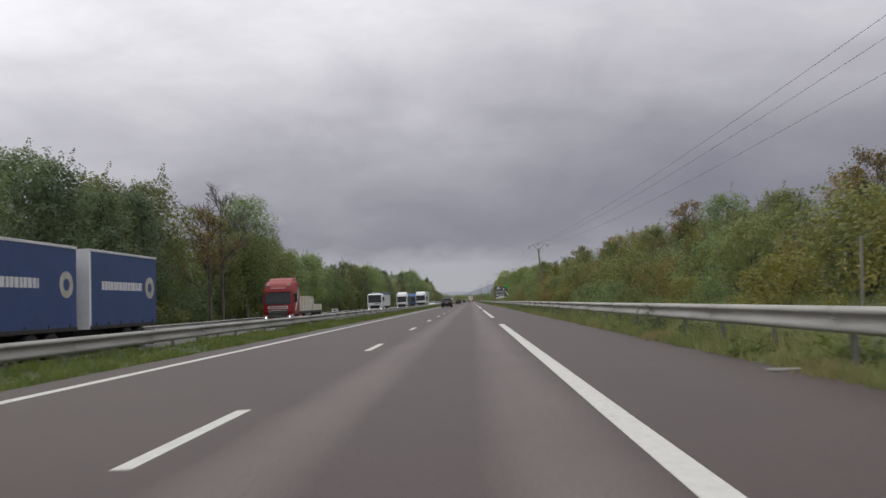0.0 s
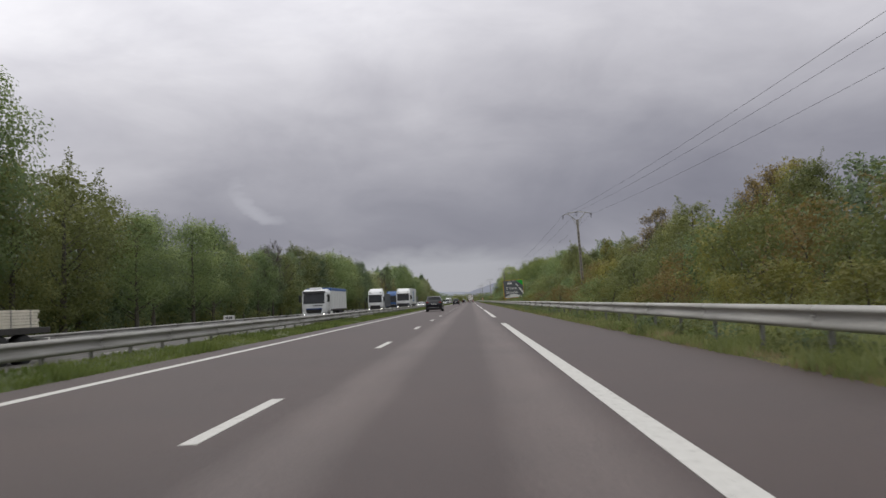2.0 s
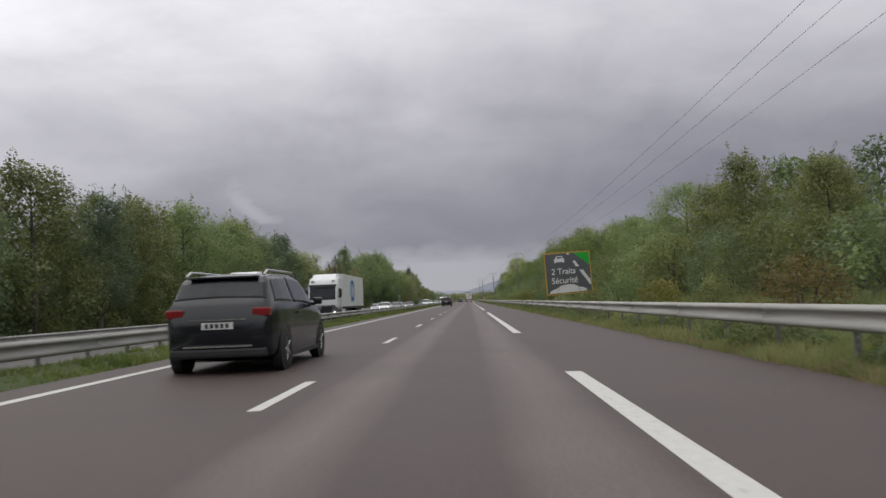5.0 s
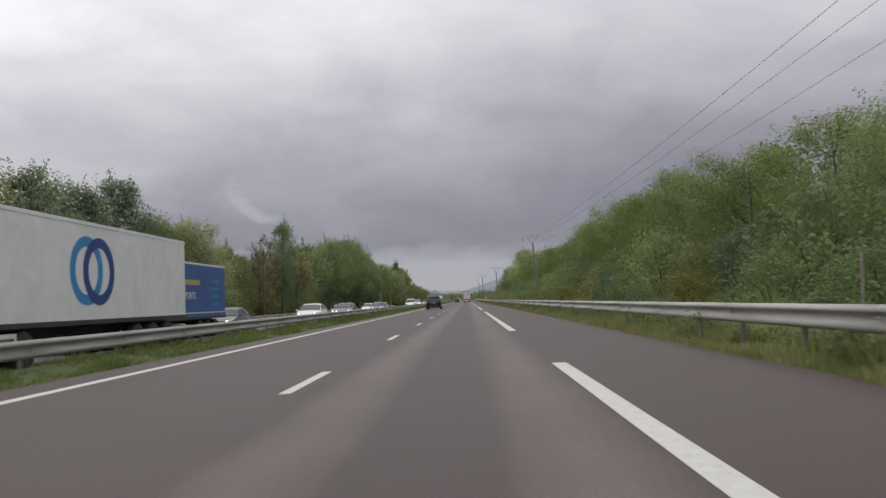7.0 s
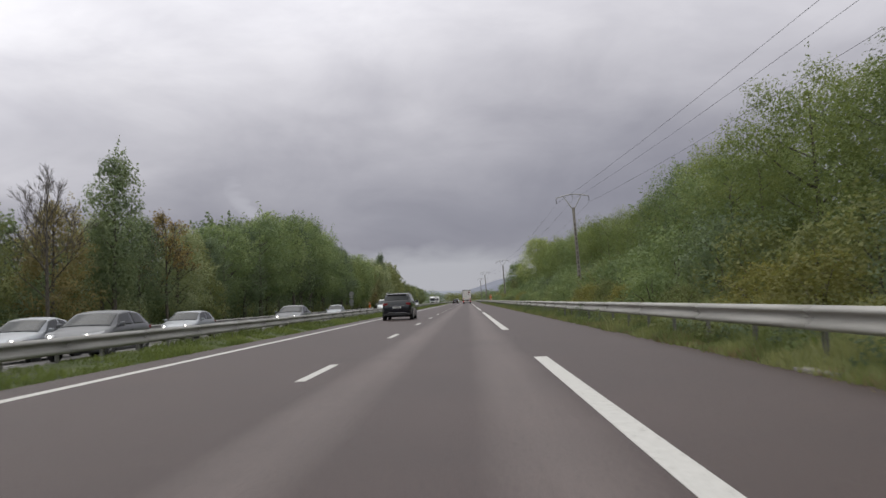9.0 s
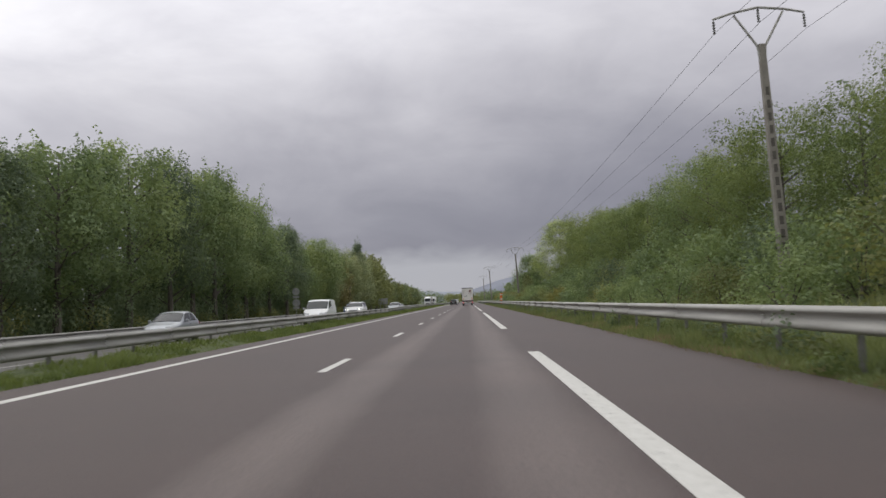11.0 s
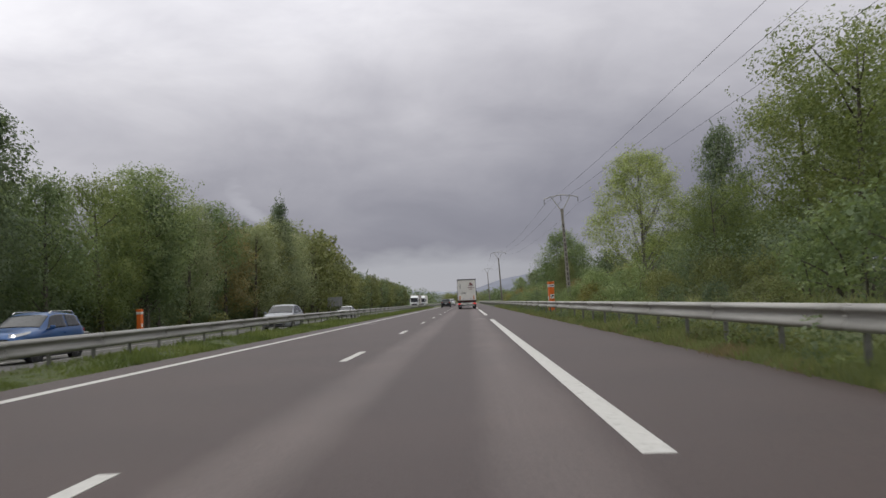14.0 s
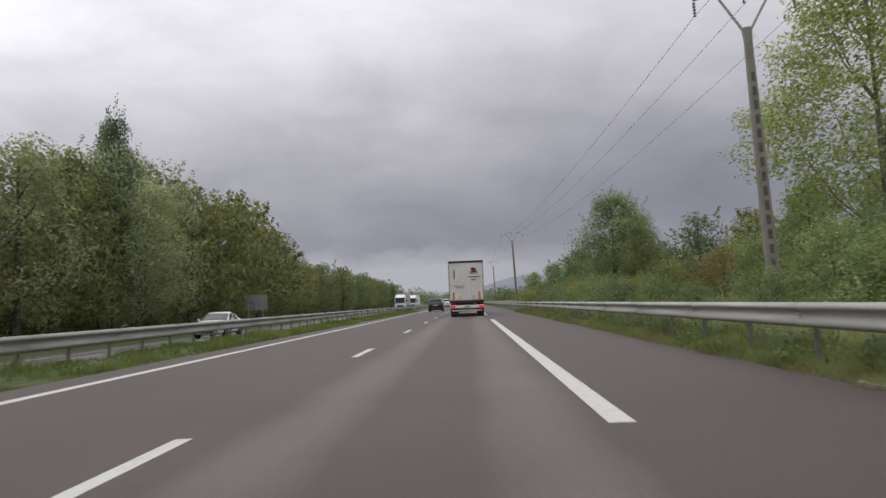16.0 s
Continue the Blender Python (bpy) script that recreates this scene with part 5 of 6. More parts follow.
        wheel(thing, s * 1.06, 1.35, 0.5, 0.32, s)
        wheel(thing, s * 1.02, 4.6, 0.5, 0.46, s)
        part("mudguard", lathe([(0.54, s * 0.84), (0.60, s * 0.84), (0.60, s * 1.245), (0.54, s * 1.245)], 20, False), BLACK, thing).location = (0, 1.35, 0.5)
    if deflector:
        part("roof_deflector", loft([[(-0.98, 0.85, tall - 0.08), (0.98, 0.85, tall - 0.08), (1.08, 2.3, tall - 0.08), (-1.08, 2.3, tall - 0.08)], [(-0.94, 1.25, tall + 0.16), (0.94, 1.25, tall + 0.16), (1.04, 2.3, tall + 0.2), (-1.04, 2.3, tall + 0.2)],
                                     [(-0.9, 1.75, tall + 0.30), (0.9, 1.75, tall + 0.30), (1.0, 2.3, tall + 0.32), (-1.0, 2.3, tall + 0.32)]]), paint, body)
    part("chassis", boxed(-0.45, 0.45, 0.9, 5.2, 0.62, 0.9), FRAME, thing, "dark steel chassis")
    return body


def trailer(thing, y0, y1, z0, z1, side, roof=None, axles=3, flat=False, ribs=0, skirt=True):
    """A trailer's box from y0 to y1; returns the box."""
    part("trailer_frame", boxed(-0.5, 0.5, y0 + 0.3, y1 - 0.1, z0 - 0.35, z0 - 0.004), FRAME, thing, "dark steel trailer frame")
    b = part("trailer_box", boxed(-1.27, 1.27, y0, y1, z0, z1, bevel=0.03), side, thing)
    for s in (1, -1):
        part("top_rail", boxed(min(s * 1.25, s * 1.285), max(s * 1.25, s * 1.285), y0, y1, z1 - 0.09, z1 + 0.012), WHITE if not roof else roof, b)
        part("bottom_rail", boxed(min(s * 1.25, s * 1.285), max(s * 1.25, s * 1.285), y0, y1, z0 - 0.06, z0 + 0.07), FRAME if roof is None else side, b)
        for k in range(ribs):
            yy = y0 + (k + 0.5) * (y1 - y0) / ribs
            part("rib", boxed(min(s * 1.27, s * 1.30), max(s * 1.27, s * 1.30), yy - 0.04, yy + 0.04, z0 + 0.08, z1 - 0.1), side, b)
        for k in range(axles):
            wheel(thing, s * 1.02, y1 - 1.6 - 1.31 * k, 0.5, 0.40, s)
        if skirt:
            part("side_guard", boxed(min(s * 1.2, s * 1.24), max(s * 1.2, s * 1.24), y0 + 3.6, y1 - 5.0, z0 - 0.62, z0 - 0.40), CHROME, thing, "metal side guard")
        part("landing_leg", boxed(min(s * 0.6, s * 0.7), max(s * 0.6, s * 0.7), y0 + 2.9, y0 + 3.0, 0.35, z0), FRAME, thing)
    return b


def tail(thing, y, z0, lit=False):
    """The rear end of a trailer: under-run bar, lamps, plate, flaps."""
    part("light_bar", boxed(-1.25, 1.25, y - 0.10, y + 0.02, 0.60, 0.84, bevel=0.02), WHITE_DOOR, thing, "white light bar")
    for s in (1, -1):
        part("taillight", boxed(min(s * 0.86, s * 1.2), max(s * 0.86, s * 1.2), y + 0.02, y + 0.05, 0.64, 0.80, bevel=0.01), TAILLIGHT if lit else RED_LENS, thing, "red tail light")
        part("mud_flap", boxed(min(s * 0.78, s * 1.22), max(s * 0.78, s * 1.22), y - 0.30, y - 0.28, 0.12, 0.62), BLACK, thing)
    pl = part("rear_plate", boxed(-0.27, 0.27, y + 0.021, y + 0.035, 0.66, 0.78), PLATE, thing, "pale number plate")
    bars(pl, "plate_bar", -0.2, 0.2, y + 0.035, 0.69, 0.06, INK, 5, 1)
    part("underrun_bar", boxed(-1.1, 1.1, y - 0.12, y - 0.02, 0.36, 0.48, bevel=0.02), CHROME, thing, "steel under-run bar")


def lorry_at(x, y, turned=False):
    if turned:
        return pose(x, y, 0, 0, 0, 180)
    return pose(x, y, opp_z(x), 0, 0, 0)


SLOW, FAST = -15.6, -12.05

# the lorry ahead in the same lane, seen from behind
LEAD_REAR = 463.0
lead = empty("lorry", lorry_at(-0.10, LEAD_REAR + 16.5, True), "white articulated box lorry seen from behind, tail lights on", "lorry")
cab(lead, WHITE, 3.6)
trailer(lead, 2.6, 16.45, 1.12, 4.02, WHITE, axles=3)
for k, (xa, xb) in enumerate(((-1.21, -0.012), (0.012, 1.21))):
    d = part("rear_door", boxed(xa, xb, 16.45, 16.49, 1.2, 3.92, bevel=0.012), WHITE_DOOR, lead, "white rear door")
    for xr in (xa + 0.32, xb - 0.32):
        part("lock_rod", tube(bmesh.new(), [(xr, 16.51, 1.22), (xr, 16.51, 3.9)], [0.014, 0.014], 6), WHITE, d, "white lock rod")
    for zz in (1.5, 2.2, 2.9, 3.6):
        xe = xa if k == 0 else xb
        part("hinge", boxed(xe - 0.03, xe + 0.03, 16.485, 16.515, zz, zz + 0.08), CHROME, d)
part("door_frame_top", boxed(-1.28, 1.28, 16.40, 16.53, 3.93, 4.06), BLACK, lead, "dark top frame")
part("door_sill", boxed(-1.28, 1.28, 16.38, 16.53, 0.98, 1.17), BLACK, lead, "black rear sill")
part("sill_stripe", boxed(-1.26, 1.26, 16.53, 16.536, 1.05, 1.10), INK_RED, lead, "red reflective strip")
for s in (1, -1):
    part("corner_post", boxed(min(s * 1.22, s * 1.285), max(s * 1.22, s * 1.285), 16.40, 16.52, 1.1, 3.98), CHROME, lead, "metal corner post")
    part("reflector_board", boxed(min(s * 0.85, s * 1.02), max(s * 0.85, s * 1.02), 16.495, 16.505, 1.24, 1.78), ORANGE_STRIP, lead, "orange striped reflector board")
    part("small_board", boxed(min(s * 0.42, s * 0.60), max(s * 0.42, s * 0.60), 16.495, 16.505, 1.24, 1.52), INK_PALE, lead)
# turned round, +x of the lorry is the road's left side
emblem = prism(bmesh.new(), [(-0.82, 3.18), (-0.30, 3.18), (-0.25, 3.28), (-0.45, 3.28), (-0.34, 3.55), (-0.62, 3.55), (-0.80, 3.42), (-0.66, 3.33), (-0.85, 3.30)], "y", 16.495, 16.503)
part("emblem", emblem, INK_RED, lead, "dark red company emblem")
part("emblem_bar", boxed(-0.85, -0.28, 16.495, 16.504, 3.10, 3.15), INK, lead)
bars(lead, "lettering", -1.0, -0.15, 16.497, 2.82, 0.10, INK_RED, 2, 1)
bars(lead, "lettering", -0.75, -0.35, 16.497, 2.62, 0.10, INK_RED, 3, 1)
bars(lead, "lettering", 0.15, 0.95, 16.497, 2.20, 0.05, INK, 4, 1)
bars(lead, "lettering", 0.15, 0.75, 16.497, 2.08, 0.05, INK, 6, 1)
part("side_lettering", boxed(0.82, 0.92, 16.497, 16.503, 2.75, 3.40), INK, lead)
tail(lead, 16.5, 1.1, True)

# a second lorry further ahead
ahead = empty("lorry", lorry_at(-0.25, 585.0, True), "white and red articulated lorry further ahead in the lane", "lorry")
cab(ahead, RED, 3.5)
trailer(ahead, 2.6, 16.2, 1.12, 3.95, WHITE)
part("rear_door", boxed(-1.2, 1.2, 16.2, 16.25, 1.2, 3.9), WHITE_DOOR, ahead, "white rear doors")
part("door_sill", boxed(-1.26, 1.26, 16.15, 16.28, 0.95, 1.16), INK_RED, ahead, "red rear sill")
tail(ahead, 16.25, 1.1, True)

# oncoming lorries
drawbar = empty("lorry", lorry_at(SLOW, 17.6), "navy blue curtain-sided lorry with a drawbar trailer", "lorry")
cab(drawbar, TARP_NAVY, 3.6)
for a, b2 in ((2.7, 11.0), (12.0, 18.4)):
    bx = trailer(drawbar, a, b2, 1.05, 4.05, TARP_NAVY, axles=2, skirt=False)
    part("front_wall", boxed(-1.275, 1.275, a - 0.04, a + 0.10, 1.0, 4.06), WHITE, drawbar, "white front wall")
    for zz in (1.05, 3.98):
        part("edge_rail", boxed(1.27, 1.30, a, b2, zz, zz + 0.08), INK_PALE if zz > 2 else FRAME, bx)
    ym = (a + b2) / 2
    side_bars(bx, "lettering", 1.272, ym - 2.2, ym + 1.6, 2.50, 0.34, INK_PALE, 9)
    ring = lathe([(0.22, 1.268), (0.48, 1.268), (0.48, 1.276), (0.22, 1.276)], 24, False)
    part("round_emblem", ring, STONE, bx, "pale round emblem").location = (0, b2 - 0.75, 2.65)
    for k in range(6):
        yy = a + 0.5 + k * (b2 - a - 1.0) / 5
        part("curtain_buckle", boxed(1.27, 1.29, yy - 0.03, yy + 0.03, 1.0, 1.25), BLACK, bx)
tail(drawbar, 18.4, 1.05)

flatbed = empty("lorry", lorry_at(SLOW, 64.2), "red lorry with a flatbed loaded with pale timber", "lorry")
fc = cab(flatbed, RED, 3.7, visor=RED, roof_lamps=2, slat=CHROME)
part("name_board", boxed(-0.80, 0.80, -0.03, 0.02, 1.46, 1.68), INK_PALE, fc, "pale name board")
bars(fc, "lettering", -0.72, 0.72, -0.03, 1.51, 0.12, INK_RED, 12)
bars(fc, "lettering", -0.6, 0.6, 0.20, 3.10, 0.07, INK_PALE, 13)
part("cab_stripe", prism(bmesh.new(), [(0.6, 1.3), (1.0, 1.55), (1.7, 2.4), (2.2, 3.3), (2.2, 2.9), (1.8, 2.1), (1.2, 1.4)], "x", 1.245, 1.252), INK_PALE, fc, "pale curved stripe")
part("headboard", boxed(-1.2, 1.2, 2.6, 2.75, 1.1, 2.9), WHITE, flatbed, "white headboard")
part("flat_deck", boxed(-1.27, 1.27, 2.5, 13.4, 1.0, 1.2, bevel=0.02), FRAME, flatbed, "dark load deck")
for s in (1, -1):
    for k in range(3):
        wheel(flatbed, s * 1.02, 12.0 - 1.31 * k, 0.5, 0.40, s)
tail(flatbed, 13.4, 1.0)
TIMBER = plain("sawn_timber", (0.66, 0.62, 0.52), 0.8, 0.0, 0.14, 3.0, 0.2)
rnd = random.Random(4)


def timber_pack(y0, y1, z0, layers, label):
    """Boards in layers with spacers and dark straps round them."""
    pack = empty("timber_pack", lorry_at(SLOW, 64.2) @ pose(0, 0, z0), label, "timber pack", "timber packs on the flatbed")
    z = 0.004
    for k in range(layers):
        t = 0.09
        for e, (xa, xb) in enumerate(((-1.16, -0.39), (-0.385, 0.385), (0.39, 1.16))):
            part("board", boxed(xa - (0.02 * rnd.random() if e == 0 else 0), xb + (0.02 * rnd.random() if e == 2 else 0), y0 + rnd.uniform(0, 0.10), y1 - rnd.uniform(0, 0.14), z, z + t, bevel=0.008, segments=1), TIMBER, pack)
        z += t + 0.006
    n = max(2, int((y1 - y0) / 1.1))
    for k in range(n):
        yy = y0 + (k + 0.5) * (y1 - y0) / n
        strap = boxed(1.182, 1.19, yy - 0.025, yy + 0.025, 0.0, z + 0.008)
        box(strap, -1.19, 1.19, yy - 0.025, yy + 0.025, z, z + 0.008)
        box(strap, -1.19, -1.182, yy - 0.025, yy + 0.025, 0.0, z + 0.008)
        part("strap", strap, POST_STEEL, pack, "dark load strap")


timber_pack(2.95, 8.3, 1.2, 6, "pack of pale sawn boards on the flatbed deck")
timber_pack(8.4, 12.9, 1.2, 6, "pack of pale sawn boards at the deck's tail")
timber_pack(2.95, 9.0, 1.79, 5, "upper pack of pale sawn boards, strapped")
timber_pack(3.0, 8.6, 2.28, 2, "thin top pack of pale sawn boards")

tipper = empty("lorry", lorry_at(SLOW, 129.6), "white lorry with a ribbed tipper trailer and blue top sheet", "lorry")
tc = cab(tipper, WHITE, 3.25, grille=NAVY, deflector=False, trim=INK_NAVY, foot=0.86)
part("roof_pod", boxed(-0.6, 0.6, 0.9, 1.6, 3.2, 3.42, bevel=0.08), WHITE, tc, "white roof air unit")
trailer(tipper, 2.7, 12.6, 1.15, 3.1, WHITE, ribs=9)
part("top_sheet", boxed(-1.29, 1.29, 2.65, 12.65, 2.98, 3.40, bevel=0.12), TARP_BLUE, tipper, "blue top sheet")
bars(tc, "lettering", -0.1, 0.85, -0.008, 1.55, 0.13, INK, 15)
tail(tipper, 12.6, 1.1)

dark_tip = empty("lorry", lorry_at(SLOW, 180.4), "white high-roofed lorry with a dark grey tipper trailer", "lorry")
cab(dark_tip, WHITE, 3.75, low=FRAME, roof_lamps=2)
trailer(dark_tip, 2.8, 12.0, 1.15, 3.2, DARK_TIPPER, roof=DARK_TIPPER, ribs=8)
tail(dark_tip, 12.0, 1.1)
ringed = empty("lorry", lorry_at(FAST, 192.0), "white articulated box lorry with blue ring emblem overtaking", "lorry")
cab(ringed, WHITE, 3.65, low=BLACK, roof_lamps=2, mask=DARK_TIPPER)
rb = trailer(ringed, 2.6, 15.6, 1.12, 3.95, WHITE)
part("ring_emblem", lathe([(0.68, 1.266), (0.98, 1.266), (0.98, 1.276), (0.68, 1.276)], 40, False), INK_CYAN, rb, "light blue ring").location = (0, 7.75, 2.57)
part("ring_emblem", lathe([(0.68, 1.271), (0.98, 1.271), (0.98, 1.281), (0.68, 1.281)], 40, False), INK_NAVY, rb, "dark blue ring").location = (0, 8.5, 2.57)
part("side_plate", boxed(1.25, 1.27, 3.4, 4.2, 0.55, 0.95), PLATE, ringed, "white side plate")
side_bars(ringed, "lettering", 1.272, 3.5, 4.1, 0.66, 0.18, INK, 21)
tail(ringed, 15.6, 1.1)

blue_l = empty("lorry", lorry_at(SLOW, 208.2), "blue curtain-sided articulated lorry with gold lettering", "lorry")
cab(blue_l, TARP_BLUE, 3.6)
bb = trailer(blue_l, 2.7, 16.0, 1.1, 4.0, TARP_BLUE)
side_bars(bb, "lettering", 1.272, 6.4, 11.6, 2.84, 0.26, INK_GOLD, 31)
word = bpy.data.curves.new("lettering", "FONT")
word.body, word.size, word.extrude, word.offset = "TRANSPORTS", 0.52, 0.002, 0.008
word.materials.append(INK_PALE)
text = new("lettering", word)
text.parent = bb
text.matrix_basis = pose(1.276, 7.7, 2.10, 90, 0, 90)
part("gold_emblem", prism(bmesh.new(), [(3.6, 2.2), (4.6, 2.2), (4.6, 2.5), (4.45, 3.0), (4.1, 3.2), (3.75, 3.0), (3.6, 2.5)], "x", 1.272, 1.28), INK_GOLD, bb, "golden bell-shaped emblem")
for k in range(4):
    side_bars(bb, "lettering", 1.272, 13.4, 14.8, 1.75 + 0.42 * k, 0.16, INK_CYAN, 33 + k)
part("white_stripe", boxed(1.27, 1.278, 2.7, 16.0, 1.35, 1.40), INK_PALE, bb)
part("front_picture", boxed(1.27, 1.279, 2.75, 3.3, 1.5, 3.6), ORANGE_STRIP, bb, "orange printed front strip")
tail(blue_l, 16.0, 1.1)

far_l = empty("lorry", lorry_at(SLOW, 585), "distant white articulated lorry coming the other way", "lorry")
cab(far_l, WHITE, 3.4)
trailer(far_l, 2.7, 15, 1.15, 3.9, STONE)
tail(far_l, 15, 1.1)
far_l2 = empty("lorry", lorry_at(SLOW, 622), "distant pale box lorry coming the other way", "lorry")
cab(far_l2, WHITE, 3.5)
trailer(far_l2, 2.7, 15, 1.15, 4.0, WHITE_DOOR)
tail(far_l2, 15, 1.1)


def oncoming(x, y):
    return pose(x, y, opp_z(x), 0, 0, 0)


QUEUE = "oncoming cars"
# cars going the same way
car("dark navy sport utility car with roof rails in the overtaking lane", pose(-4.22, 140 + 4.8, 0, 0, 0, 180), NAVY, 4.8, 1.90, 1.70, "suv", False, False, "car")
# the next two are added repeats of the navy car at its later places
car("the dark navy sport utility car again, further along the overtaking lane", pose(-4.3, 277 + 4.7, 0, 0, 0, 180), NAVY, 4.7, 1.88, 1.68, "suv", False, False, "car")
car("the dark navy sport utility car again, far ahead in the overtaking lane", pose(-4.2, 505 + 4.5, 0, 0, 0, 180), NAVY, 4.5, 1.85, 1.60, "suv", False, False, "car")
car("white compact minivan driving in the overtaking lane", pose(-4.3, 560 + 4.2, 0, 0, 0, 180), WHITE, 4.2, 1.80, 1.78, "suv", False, False, "car")
# oncoming cars
SC, FC = -14.95, -11.65
car("grey compact people carrier with lit headlights", oncoming(SC, 224.6), GREY, 4.3, 1.80, 1.56, "hatch", True, group=QUEUE)
car("pale silver saloon with lit headlights", oncoming(SC, 252.8), SILVER, 4.5, 1.80, 1.48, "sedan", True, group=QUEUE)
car("silver hatchback with lit headlights in the queue", oncoming(SC, 268.4), SILVER, 4.2, 1.78, 1.5, "hatch", True, group=QUEUE)
car("white hatchback with lit headlights in the queue", oncoming(SC, 295.0), WHITE, 4.1, 1.78, 1.5, "hatch", True, group=QUEUE)
car("white five-door hatchback with daytime running lights", oncoming(FC, 234.6), WHITE, 4.2, 1.78, 1.46, "hatch", True, group=QUEUE)
car("dark grey hatchback with bright headlights", oncoming(FC, 251.0), GREY, 4.2, 1.78, 1.45, "hatch", True, group=QUEUE)
car("dark saloon with bright headlights in the outer lane", oncoming(FC, 279.0), GREY, 4.4, 1.78, 1.44, "sedan", True, group=QUEUE)
car("small silver hatchback with a rounded roof", oncoming(SC, 316.4), SILVER, 3.9, 1.70, 1.54, "hatch", False, group=QUEUE)
car("plain white panel van without rear windows", oncoming(FC, 338.6), WHITE, 4.8, 1.90, 1.88, "van", False, name="van")
car("white sport utility car with roof rails", oncoming(FC, 359.2), WHITE, 4.5, 1.84, 1.66, "suv", True, group=QUEUE)
car("bright blue sport utility car with lit headlights", oncoming(SC, 378.9), BLUE, 4.3, 1.82, 1.68, "suv", True, group=QUEUE)
car("silver people carrier on the oncoming side", oncoming(FC, 402.2), SILVER, 4.3, 1.80, 1.56, "hatch", False, group=QUEUE)
car("white saloon car further off on the oncoming side", oncoming(SC, 449.8), WHITE, 4.4, 1.78, 1.46, "sedan", False, group=QUEUE)


# ---- signs, posts and wires ----
SLATE = plain("slate_sign", (0.115, 0.120, 0.135), 0.5, 0.0, 0.08, 1.0)
SIGN_YELLOW = plain("yellow_border", (0.70, 0.38, 0.02), 0.5, 0.0, 0.08, 1.0)
SIGN_GREEN = plain("green_corner", (0.015, 0.42, 0.045), 0.5, 0.0, 0.08, 1.0)
SIGN_WHITE = plain("white_film", (0.78, 0.78, 0.78), 0.5, 0.0, 0.05, 1.0)
SIGN_BACK = plain("sign_back", (0.33, 0.33, 0.34), 0.55, 0.2, 0.15, 2.0)
WOOD = plain("pale_post", (0.34, 0.30, 0.22), 0.8, 0.0, 0.2, 4.0, 0.3)
CONCRETE = plain("pole_concrete", (0.27, 0.25, 0.22), 0.9, 0.0, 0.22, 2.5, 0.4)
SLAB_CONCRETE = plain("pale_concrete", (0.25, 0.235, 0.215), 0.9, 0.0, 0.3, 3.0, 0.4)
RECESS_SHADE = plain("recess_shade", (0.115, 0.105, 0.092), 0.9, 0.0, 0.2, 3.0)
ORANGE = plain("orange_shell", (0.80, 0.170, 0.028), 0.45, 0.0, 0.14, 1.5)
WIRE = plain("wire", (0.05, 0.05, 0.055), 0.6, 0.3, 0.1, 1.0)
PORCELAIN = plain("insulator", (0.05, 0.045, 0.045), 0.3)


